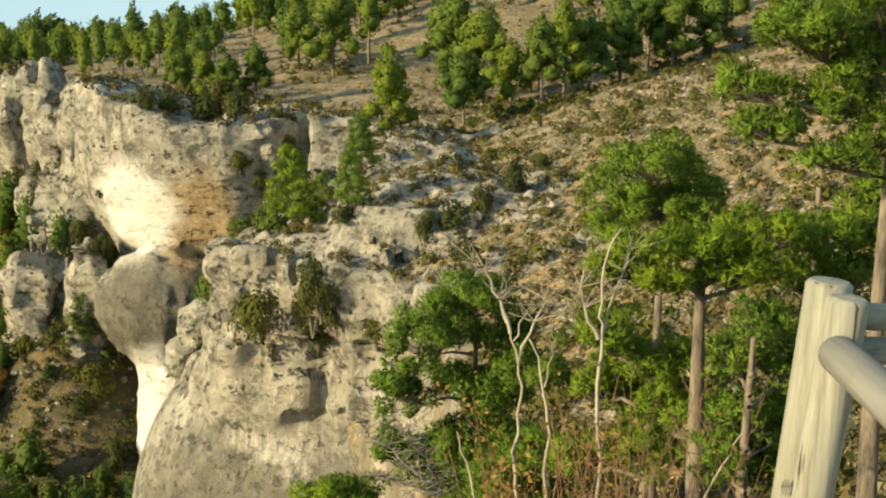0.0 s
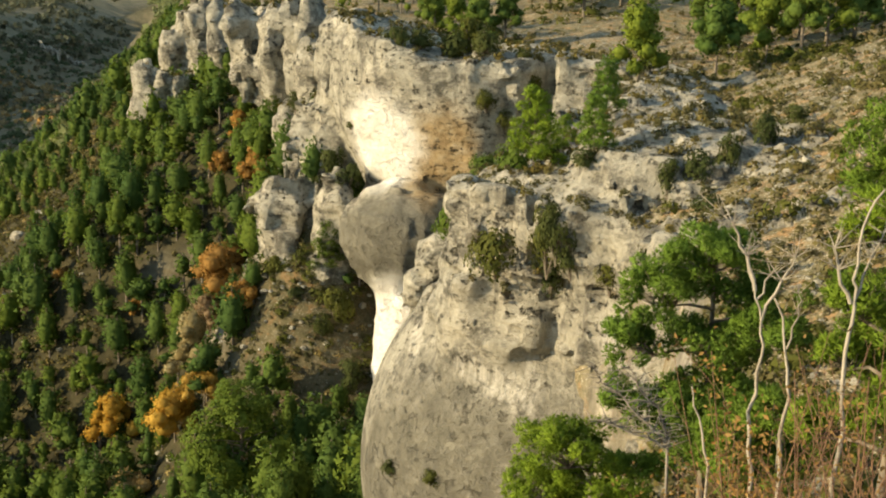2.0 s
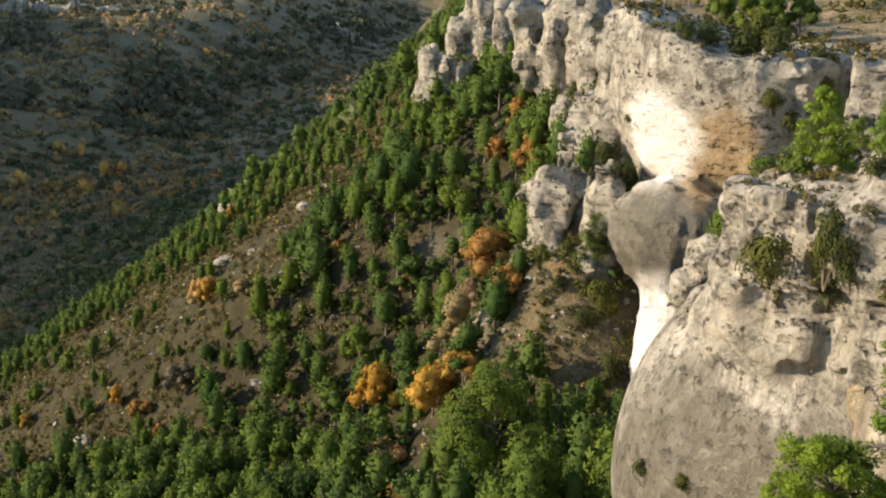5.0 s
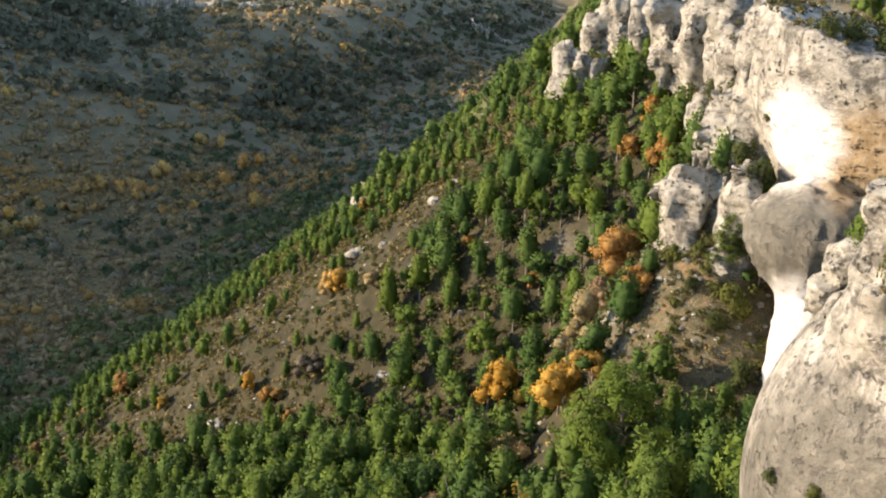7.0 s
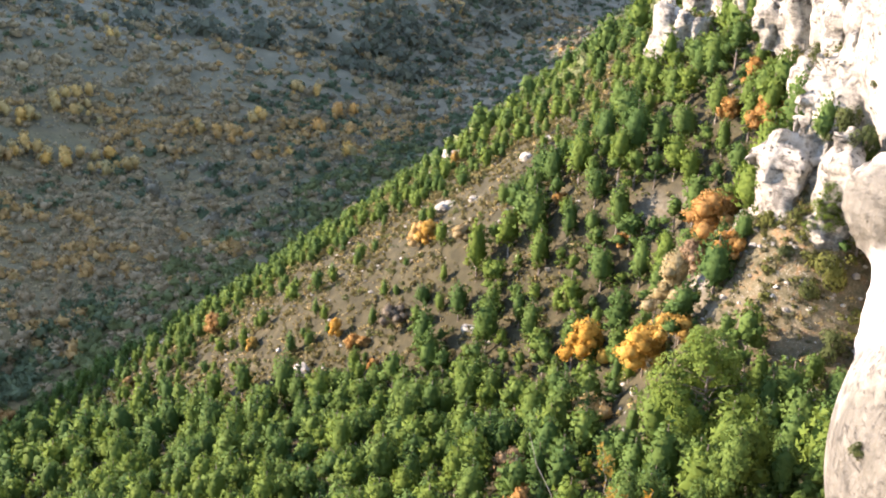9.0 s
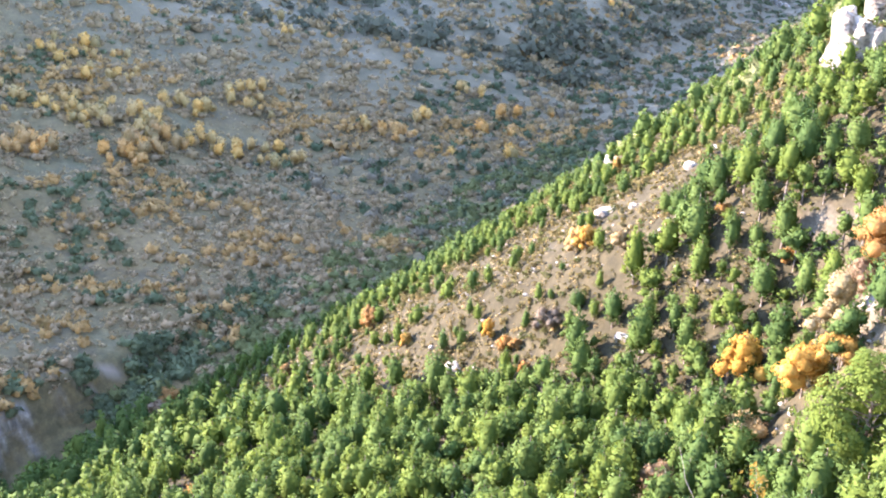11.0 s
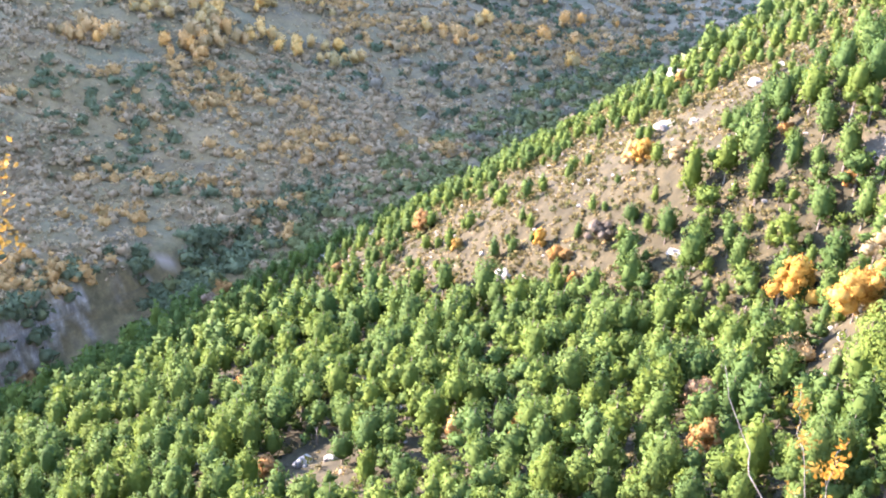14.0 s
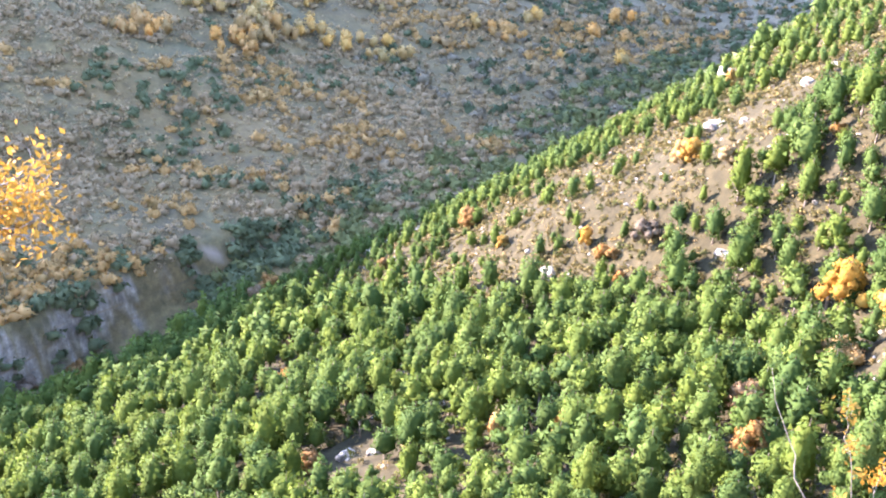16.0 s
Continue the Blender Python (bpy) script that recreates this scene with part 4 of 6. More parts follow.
vspots = []
cells = {}
tries = 0
while len(vspots) < 4200 and tries < 300000:
    tries += 1
    y = rng.uniform(-5, 520) if tries % 5 == 0 else rng.uniform(20, 150)
    f = rng.uniform(0.03, 1.04)
    x = float(rim_x(y) + (edge_x(y) - rim_x(y)) * f)
    az = math.degrees(math.atan2(-x, y))
    if az < 16 or az > 85 or math.hypot(x, y) < 66:
        continue
    bound = bound_y(x)
    dens = 1.0
    if x < -58 and y > bound:
        dens = 0.17 if y < 134 and x > -135 else 0.4 if x > -135 and y < 150 else 0.6
        if x > -82 + 0.35 * (y - 105):
            dens = 1.8
    if any((x - p[0]) ** 2 + (y - p[1]) ** 2 < p[2] ** 2 for p in CLEARINGS):
        dens = 0.03
    if f < 0.05 or ((x + 30.5) / 6.5) ** 2 + ((y - 93.5) / 7) ** 2 < 1:
        dens = 0.04
    if f > 0.93:
        dens *= 0.6
    dens *= 1.32 + 0.8 * float(vnoise(x / 11, y / 11, 0, 91))
    mask = 0.5 + 0.5 * float(lattice(np.array([x // 3.4]).astype(np.int64), np.array([y // 3.4]).astype(np.int64), np.array([0]), 17)[0])
    if mask > dens or any((x - 0.965 * p[0]) ** 2 + (y - 0.965 * p[1]) ** 2 < (p[3] + 0.9) ** 2 for p in AUTUMN if p[3] > 1.3):
        continue
    key = (int(x // 2.6), int(y // 2.6))
    if all((x - p[0]) ** 2 + (y - p[1]) ** 2 > (4.6 if y < 150 else 7.0) for a in (-1, 0, 1) for b in (-1, 0, 1) for p in cells.get((key[0] + a, key[1] + b), ())):
        cells.setdefault(key, []).append((x, y))
        vspots.append((x, y))
vspots.sort(key=lambda p: math.hypot(p[0], p[1]))
vproto = []
low = [wood_shape(300 + k, 5.9 + 0.3 * k, 1.75, 1, 110, 0.64) for k in range(5)]
rest, stems = [], []
for i, (x, y) in enumerate(vspots):
    s, turn = 0.55 + 0.75 * rng.random() ** 1.2, rng.uniform(0, 6.28)
    if x < -66 and y > bound_y(x):
        s *= 0.6 if x < -82 + 0.35 * (y - 105) else 0.95
    if i < 6:
        t = make_tree("pine_tree", vk[i], PINE, "bushy green pine on the wooded valley slope", group="pines on the valley slope")
        vproto.append(t)
        place(t, x, y, s, turn)
    elif i < 70:
        copy_at(vproto[i % 6], x, y, s, turn)
    else:
        c, sn = math.cos(turn), math.sin(turn)
        m = np.array([[c, sn, 0], [-sn, c, 0], [0, 0, rng.uniform(0.72, 1.05)]]) * s * (0.9 if y > 200 else 1.0)
        at = (x, y, float(ground_z(x, y)) - 0.2)
        (sv, sf), (cv, cf, cn) = (mid_wood if math.hypot(x, y) < 145 else low)[i % (7 if math.hypot(x, y) < 145 else 5)]
        rest.append((cv @ m + at, cf, cn @ m / s, np.full(len(cv), rng.random())))
        stems.append((sv @ m + at, sf))
forest = thing("pine_forest", "dense green pine wood further down the slope", "forest", kind="stuff")
part("crown", leaf_mesh("crown", joined(rest), PINE), forest)
part("trunk", raw_mesh("trunk", *joined(stems), BARK), forest)
rest, stems = [], []
for i in range(480):
    y = 168 + 420 * rng.random() ** 1.4
    x = float(rim_x(y)) + (rng.uniform(-45, 30) if i % 2 else rng.uniform(-10, 90))
    s, at = rng.uniform(0.8, 1.3), (x, y, float(ground_z(x, y)) - 0.2)
    (sv, sf), (cv, cf, cn) = low[i % 5]
    rest.append((cv * s + at, cf, cn, np.full(len(cv), rng.random())))
    stems.append((sv * s + at, sf))
rim_wood = thing("rim_pine_wood", "pine wood along the far end of the plateau", "forest", kind="stuff")
part("crown", leaf_mesh("crown", joined(rest), PINE), rim_wood)
part("trunk", raw_mesh("trunk", *joined(stems), BARK), rim_wood)

# the large old pine below the slab
big = pine_shape(401, 11.0, 8.0, 0.30, 11000, 0.24, 0.5, 40)
place(make_tree("pine_tree", big, PINE, "large old spreading pine below the grey slab"), -33.0, 79.0, 1.0, 0.6)

# ---- autumn trees ----
for k, (x, y, h, r, leaf, word) in enumerate(AUTUMN):
    shape = wood_shape(500 + k, h * 1.15, r * 1.35, 1, int(900 * r + 400), 0.24, 12 if r > 1.2 else 7, 0.12)
    place(make_tree("autumn_tree", shape, leaf, "broadleaf tree with %s autumn leaves among pines" % word, "tree", "autumn trees"), x, y, 1.0, k)

# ---- bushes on cliffs and hillside ----
def bush_shape(seed, r, h, count, size):
    g = np.random.default_rng(seed)
    C = dome(g, 14, r * 0.75, h * 0.85, 0.05)
    R = g.uniform(0.3, 0.5, len(C)) * r * 0.9
    wood = [tube([(0, 0, -0.5), (c[0] * 0.4, c[1] * 0.4, c[2] * 0.4), tuple(c)], [0.05 * r, 0.035 * r, 0.012 * r], 4) for c in C[:8]]
    crown = tufts(g, C, R, count, size, 0.85)
    wv, wf = joined(wood)
    return (wv, tri(wf)), crown


FACES = np.concatenate(FACES)


def on_rock(x, y, z):
    """The place on the cliffs nearest to a given one."""
    return FACES[np.argmin(((FACES - (x, y, z)) ** 2).sum(1))]


BUSHES = [(-24.8, 94.6, -4.5, 1.3, 1.5), (-23.2, 95.8, -5.0, 1.5, 1.7), (-20.4, 96.9, -5.7, 1.8, 2.2), (-17.3, 95.9, -5.3, 1.6, 1.9), (-18.6, 97.5, -5.5, 1.9, 2.6), (-14.0, 96.5, -5.6, 1.0, 1.1),
          (-9.9, 66.0, -12.2, 1.6, 2.2), (-10.2, 62.9, -12.9, 1.5, 2.0), (-8.6, 61.0, -13.8, 1.9, 2.6), (-6.8, 55.8, -12.2, 1.2, 2.4), (-5.9, 55.2, -11.2, 1.0, 2.2), (-5.5, 54.9, -12.6, 1.0, 1.6), (-6.8, 59.2, -14.4, 1.3, 1.8), (-3.2, 54.3, -13.0, 0.9, 1.1),
          (-0.8, 56.2, -8.3, 0.8, 1.3), (0.7, 56.4, -8.2, 0.9, 1.5), (2.2, 57.0, -7.3, 0.8, 1.5), (3.9, 58.4, -7.0, 0.9, 1.7), (-12.9, 68.5, -10.2, 1.2, 1.3),
          (-32.1, 99.6, -17.6, 1.9, 3.0), (-30.3, 96.6, -17.6, 1.4, 2.2), (-34.2, 97.0, -24.6, 1.1, 2.6), (-34.0, 95.3, -25.8, 1.3, 3.0), (-29.4, 96.2, -11.9, 0.6, 0.5), (-27.3, 89.7, None, 1.7, 2.1), (-29.8, 93.0, None, 1.9, 2.9), (-30.6, 91.6, None, 1.3, 1.8), (-36.4, 95.0, None, 1.1, 1.3), (-33.4, 92.8, None, 0.9, 1.1), (-38.5, 93.5, None, 1.2, 1.5),
          (-17.5, 95.2, -9.0, 1.2, 1.5), (-15.8, 96.0, -10.6, 1.1, 1.4), (-14.2, 96.8, -8.0, 0.9, 1.6), (-12.8, 95.8, -10.4, 1.2, 1.4), (-12.2, 55.6, -25.2, 0.7, 0.7), (-14.6, 58.4, -26.2, 0.6, 0.8), (-4.7, 57.5, -7.6, 1.0, 0.9), (-43.5, 118, -14.5, 1.6, 2.6), (-38.6, 107.0, -12.0, 1.0, 2.0), (-4, 92.6, -5.6, 0.8, 1.0), (0, 90, -5.3, 0.9, 0.9),
          (-13.8, 76.5, -15.2, 0.8, 1.6), (-15, 75.5, -19.0, 0.7, 2.2), (-16.8, 76.4, -21.5, 0.8, 1.2), (5.5, 62, -6.1, 1.0, 0.9), (8, 66, -4.7, 0.7, 0.8), (-8.8, 66, -7.6, 1.0, 0.9), (1, 53.5, -9.0, 1.0, 1.0)]
forms = [bush_shape(600 + k, 1.0, 1.0, 1300, 0.11) for k in range(5)]
for k, (x, y, z, r, h) in enumerate(BUSHES):
    leaf = PINE if k in (6, 7, 18) else SCRUB
    b = make_tree("bush", forms[k % 5], leaf, "green bush rooted in the limestone" if leaf is PINE else "dark olive juniper bush rooted in the limestone", "bush", "bushes on the rock")
    if z is None:
        z = float(ground_z(x, y)) - 0.1
    else:
        x, y, z = on_rock(x, y, z - 0.2)
        z -= 0.1
    b.matrix_basis = Matrix.LocRotScale((x, y, z), Euler((0, 0, k)), (r, r, h))

# small pines on the promontory
small = [needle_pine(700 + k, 4.2, 1.35, 0.22, 1500, 34, 0.2, 0.016, per=5) for k in range(3)]
for k, (x, y, z, s) in enumerate([(-8.4, 63.6, -9.3, 1.25), (-5.6, 71.8, -6.6, 0.95), (-4.4, 58.2, -7.7, 0.8), (-7.3, 66.5, -8.2, 0.6), (-31.0, 94.6, None, 1.25)]):
    if z is not None:
        x, y, z = on_rock(x, y, z - 0.2)
    place(make_tree("small_pine", small[k % 3], PINE_NEAR if k < 4 else PINE, "young pine growing from rocky ground on the promontory", group="young pines on the promontory"), x, y, s, k, 0.2, z)


# ---- loose cover of the slopes ----
def scatter(n, pick, shapes, size_lo, size_hi, sink=0.03):
    out = []
    for i in range(n):
        x, y = pick()
        s, a = size_lo + (size_hi - size_lo) * rng.random() ** 1.5, rng.uniform(0, 6.283)
        c, sn = math.cos(a), math.sin(a)
        m = np.array([[c, sn, 0], [-sn, c, 0], [0, 0, 1]])
        out.append((x, y, m, s * np.array([1, 1, rng.uniform(0.7, 1.15)]), shapes[i % len(shapes)]))
    z = ground_z(np.array([o[0] for o in out]), np.array([o[1] for o in out]))
    return joined([((g[0] @ m) * s + (x, y, zz - sink), g[1]) + tuple(q @ m for q in g[2:]) for (x, y, m, s, g), zz in zip(out, z)])


def clump(seed, tris, r=0.5, h=0.5, size=0.3):
    g = np.random.default_rng(seed)
    crown = tufts(g, dome(g, 5, r * 0.7, h * 0.8), np.full(5, r * 0.45), tris, size, 0.8)
    return crown


def stone(seed):
    g = np.random.default_rng(seed)
    bm = bmesh.new()
    bmesh.ops.create_icosphere(bm, subdivisions=1, radius=0.5)
    for v in bm.verts:
        v.co *= g.uniform(0.75, 1.25)
        v.co.z *= 0.62
    V = np.array([v.co[:] for v in bm.verts])
    F = np.array([[v.index for v in f.verts] for f in bm.faces])
    bm.free()
    return V, F


def hill_spot():
    while True:
        az, r = radians(rng.uniform(-24, 12)), rng.uniform(9, 110) if rng.random() < 0.6 else rng.uniform(5, 45) if rng.random() < 0.55 else rng.uniform(100, 210)
        x, y = -r * math.sin(az), r * math.cos(az)
        if x > rim_x(y) + 0.5:
            return x, y


def under_spot():
    p = spots[int(rng.integers(0, 40))]
    return p[0] + rng.normal(0, 2.5), p[1] + rng.normal(0, 2.5)


def band_spot():
    while True:
        x, y = rng.uniform(-185, -62), rng.uniform(98, 165)
        if x > edge_x(y) and vnoise(x / 7, y / 7, 0, 44) > rng.uniform(-1.3, 0.2):
            return x, y


def slope_spot():
    while True:
        y = rng.uniform(30, 330)
        f = rng.uniform(0.02, 1.0)
        x = float(rim_x(y) + (edge_x(y) - rim_x(y)) * f)
        if 14 < math.degrees(math.atan2(-x, y)) < 78 and math.hypot(x, y) > 60:
            return x, y


DRYGRASS = leaf_material("dry_grass", (0.20, 0.155, 0.075), (0.40, 0.32, 0.17))
HEATH = leaf_material("brown_heath", (0.075, 0.07, 0.028), (0.19, 0.155, 0.065))
STONE = rock_material("loose_limestone")
tufty = [clump(800 + k, 22, 0.5, 0.45, 0.19) for k in range(5)]
fine_heath = [clump(810 + k, 44, 0.5, 0.42, 0.15) for k in range(5)]
heath = [clump(820 + k, 17, 0.5, 0.5, 0.28) for k in range(5)]
stones = [stone(840 + k) for k in range(6)]
for name, label, cat, data, mat in (
        ("dry_grass", "tufts of dry straw-coloured grass on the hillside", "grass", scatter(6000, hill_spot, tufty, 0.2, 0.9), DRYGRASS),
        ("heath_scrub", "low brown and olive scrub on the hillside", "scrub", scatter(3400, hill_spot, fine_heath, 0.3, 1.5), HEATH),
        ("hill_heath", "small tufts of brown heath on the hillside", "scrub", scatter(3600, hill_spot, tufty, 0.25, 1.0), HEATH),
        ("understory", "olive bushes under the plateau pines", "scrub", scatter(420, under_spot, fine_heath, 0.8, 3.0), SCRUB),
        ("hill_juniper", "dark olive juniper bushes on the hillside", "scrub", scatter(700, hill_spot, fine_heath, 0.5, 2.2), SCRUB),
        ("loose_stones", "scattered pale limestone stones on the hillside", "stones", scatter(7500, hill_spot, stones, 0.07, 0.55), STONE),
        ("slope_scrub", "brown heath scrub on the valley slope", "scrub", scatter(6500, slope_spot, heath, 0.4, 1.6), HEATH),
        ("slope_juniper", "dark olive juniper scrub on the open slope", "scrub", scatter(3200, slope_spot, heath, 0.7, 1.9), SCRUB),
        ("band_scrub", "brown scrub on the open strip of the slope", "scrub", scatter(7000, band_spot, heath, 0.5, 1.8), HEATH),
        ("band_juniper", "dark olive bushes on the open strip of the slope", "scrub", scatter(1300, band_spot, fine_heath, 0.6, 2.2), SCRUB),
        ("band_grass", "dry straw-coloured grass on the open strip of the slope", "grass", scatter(2600, band_spot, tufty, 0.4, 1.3), DRYGRASS),
        ("band_stones", "pale rocks on the open strip of the slope", "stones", scatter(260, band_spot, stones, 0.3, 1.1), STONE),
        ("slope_grass", "dry grass on the valley slope", "grass", scatter(2600, slope_spot, tufty, 0.5, 1.6), DRYGRASS),
        ("slope_stones", "pale limestone blocks strewn over the valley slope", "stones", scatter(1500, slope_spot, stones, 0.25, 1.0), STONE)):
    st = thing(name, label, cat, kind="stuff")
    part("cover", leaf_mesh(name, data, mat) if len(data) > 2 else raw_mesh(name, *data, mat), st)

def scree_spot():
    while True:
        x, y = rng.normal(-33, 7), rng.normal(95, 7)
        if x < rim_x(y) - 9 and y > 84:
            return x, y


for name, label, cat, data, mat in (
        ("scree_stones", "pale broken stones on the scree below the cliff", "stones", scatter(420, scree_spot, stones, 0.12, 0.9), STONE),
        ("scree_scrub", "brown and olive scrub on the scree below the cliff", "scrub", scatter(1200, scree_spot, fine_heath, 0.3, 1.1), HEATH),
        ("scree_juniper", "dark juniper bushes on the scree below the cliff", "scrub", scatter(260, scree_spot, fine_heath, 0.7, 2.2), SCRUB)):
    st = thing(name, label, cat, kind="stuff")
    part("cover", leaf_mesh(name, data, mat) if len(data) > 2 else raw_mesh(name, *data, mat), st)

L = np.concatenate(LEDGES)
pick = L[rng.integers(0, len(L), 4600)]
tufts_on_rock = []
for i, p in enumerate(pick):
    g = fine_heath[i % 5] if p[1] < 90 else heath[i % 5]
    s, a = 0.25 + 1.1 * rng.random() ** 1.5, rng.uniform(0, 6.283)
    m = np.array([[math.cos(a), math.sin(a), 0], [-math.sin(a), math.cos(a), 0], [0, 0, 1]])
    tufts_on_rock.append(((g[0] @ m) * s + p - (0, 0, 0.08), g[1], g[2] @ m, np.full(len(g[0]), rng.random())))
st = thing("ledge_scrub", "olive and brown scrub growing on rock ledges", "scrub", kind="stuff")
part("cover", leaf_mesh("ledge_scrub", joined(tufts_on_rock), HEATH), st)

# ---- far side of the valley ----
def far_spot(seed=95, least=-0.9, most=0.5):
    while True:
        az, r = radians(rng.uniform(22, 82)), rng.uniform(205, 900) if rng.random() < 0.45 else rng.uniform(205, 480)
        x, y = -r * math.sin(az), r * math.cos(az)
        o = float(edge_x(y) - x)
        if o > (37 if y < 125 else 14) and vnoise(x / 44, y / 44, 0, seed) + 0.7 * vnoise(x / 14, y / 14, 0, seed + 1) > rng.uniform(least, most):
            return x, y


def russet_spot():
    return far_spot(195, 0.0, 0.7)


def evergreen_spot():
    return far_spot(295, -0.1, 0.8)


def far_ground_spot():
    while True:
        az, r = radians(rng.uniform(30, 82)), rng.uniform(205, 520)
        x, y = -r * math.sin(az), r * math.cos(az)
        if edge_x(y) - x > 42:
            return x, y


def bottom_spot():
    y = rng.uniform(105, 340)
    return float(edge_x(y)) - rng.uniform(1, 36), y


def upper_spot():
    while True:
        az, r = radians(rng.uniform(26, 74)), rng.uniform(390, 880)
        x, y = -r * math.sin(az), r * math.cos(az)
        if edge_x(y) - x > 40 and vnoise(x / 60, y / 60, 0, 395) > rng.uniform(-1.2, 0.3):
            return x, y


def wall_spot():
    """Along the far wall of the gorge, but for its bare patch."""
    while True:
        y = rng.uniform(30, 165)
        x = float(edge_x(y)) - rng.uniform(24, 40)
        az = math.degrees(math.atan2(-x, y))
        if not (64.8 < az < 69.3) and vnoise(x / 9, y / 9, 0, 98) > -0.35:
            return x, y


crowns = [foliage_mass(860 + k, 0.5, 0.8, -0.2, 1, 34, 0.26, 0.3, 0.2, -0.15) for k in range(6)]
brush = [clump(865 + k, 9, 0.5, 0.45, 0.36) for k in range(5)]
poplars = [foliage_mass(870 + k, 0.45, 1.1, 0.05, 1, 110, 0.2, 0.3, 0.25) for k in range(5)]
RUSSET = leaf_material("russet_scrub_leaves", (0.31, 0.205, 0.10), (0.46, 0.315, 0.16), 0.8, 0.35)
DARKWOOD = leaf_material("leafless_thicket", (0.27, 0.205, 0.12), (0.39, 0.295, 0.18), 0.8, 0.35)
FARGREEN = leaf_material("evergreen_oak_leaves", (0.115, 0.135, 0.06), (0.185, 0.205, 0.095), 0.8, 0.35)
for name, label, cat, data, mat in (
        ("far_thicket", "grey-brown leafless thicket across the valley", "thicket", scatter(4800, far_spot, crowns, 1.4, 5.2, 0.3), DARKWOOD),
        ("far_russet_scrub", "russet autumn scrub across the valley", "scrub", scatter(2700, russet_spot, crowns, 1.6, 5.2, 0.3), RUSSET),
        ("far_evergreens", "dark green scrub oaks across the valley", "scrub", scatter(1800, evergreen_spot, crowns, 1.6, 5.0, 0.3), FARGREEN),
        ("far_brush", "low brown brush between the bushes across the valley", "scrub", scatter(9000, far_spot, brush, 0.8, 2.6, 0.2), DARKWOOD),
        ("far_heath", "olive heath between the bushes across the valley", "scrub", scatter(11000, far_ground_spot, brush, 0.8, 2.8, 0.2), DARKWOOD),
        ("gorge_bottom_wood", "dark green wood along the valley bottom", "wood", scatter(600, bottom_spot, crowns, 2.5, 5.5, 0.4), FARGREEN),
        ("upper_thicket", "grey-brown leafless woods below the far plateau", "thicket", scatter(2600, upper_spot, crowns, 3.0, 7.0, 0.4), DARKWOOD),
        ("gorge_wall_wood", "dark green wood clinging to the gorge wall", "wood", scatter(480, wall_spot, crowns, 2.5, 5.5, 0.4), FARGREEN)):
    st = thing(name, label, cat, kind="stuff")
    part("cover", leaf_mesh(name, data, mat), st)

POPLAR = leaf_material("pale_poplar_leaves", (0.56, 0.36, 0.12), (0.74, 0.52, 0.22), 0.8, 0.3)
POPLAR_RED = leaf_material("orange_poplar_leaves", (0.58, 0.34, 0.12), (0.74, 0.47, 0.2), 0.8, 0.3)
# groves of poplars: middle, reach, number, leaf
GROVES = [(-360, 190, 16, 26, POPLAR), (-385, 185, 14, 14, POPLAR), (-373, 226, 10, 12, POPLAR), (-372, 258, 14, 12, POPLAR), (-341, 195, 9, 16, POPLAR_RED), (-341, 214, 7, 9, POPLAR), (-330, 228, 9, 8, POPLAR), (-333, 180, 10, 16, POPLAR_RED),
          (-338, 283, 2, 3, POPLAR), (-327, 292, 7, 13, POPLAR_RED), (-335, 312, 4, 5, POPLAR), (-316, 329, 3, 5, POPLAR_RED), (-329, 352, 3, 3, POPLAR_RED), (-329, 363, 2, 3, POPLAR_RED), (-308, 340, 4, 5, POPLAR_RED), (-324, 381, 2, 3, POPLAR_RED),
          (-303, 299, 1, 1, POPLAR), (-286, 318, 4, 5, POPLAR), (-330, 242, 5, 5, POPLAR), (-444, 578, 8, 7, POPLAR), (-357, 359, 8, 7, POPLAR), (-400, 150, 22, 30, POPLAR), (-420, 205, 24, 24, POPLAR), (-350, 150, 12, 18, POPLAR_RED), (-455, 330, 26, 10, POPLAR)]
poplar_proto = {}
for gx0, gy0, reach, n, leaf in GROVES:
    for i in range(n):
        a, q = rng.uniform(0, 6.283), reach * math.sqrt(rng.random())
        x, y = gx0 + q * math.cos(a), gy0 + q * math.sin(a)
        k = int(rng.integers(0, 3))
        if (leaf, k) not in poplar_proto:
            stem = tube([(0, 0, -0.15), (0.01, 0, 0.3), (0, 0, 0.9)], [0.03, 0.025, 0.008])
            t = make_tree("poplar_tree", ((stem[0], tri(stem[1])), poplars[k]), leaf, "%s poplar on the terraces across the valley" % ("orange autumn" if leaf is POPLAR_RED else "pale yellow autumn"), "tree", "poplars across the valley")
            poplar_proto[(leaf, k)] = t
            place(t, x, y, rng.uniform(3.4, 5.6), a)
        else:
            copy_at(poplar_proto[(leaf, k)], x, y, rng.uniform(2.8, 6.0), a)


def distant_spot():
    while True:
        az, r = radians(rng.uniform(14, 66)), 560 + 1900 * rng.random() ** 1.5
        x, y = -r * math.sin(az), r * math.cos(az)
        if edge_x(y) - x > 60 and vnoise(x / 120, y / 120, 0, 99) > rng.uniform(-0.9, 0.3):
            return x, y


def lip_spot():
    while True:
        y = rng.uniform(220, 1100)
        x = float(edge_x(y)) - rng.uniform(-70, 110)
        if x < rim_x(y) - 20:
            return x, y


def rim_spot():
    while True:
        y = rng.uniform(175, 900)
        x = float(rim_x(y)) + rng.uniform(-70, 15)
        if x > edge_x(y):
            return x, y


def far_rim_spot():
    y = rng.uniform(550, 1700)
    return float(rim_x(y)) + rng.uniform(-22, 8), y


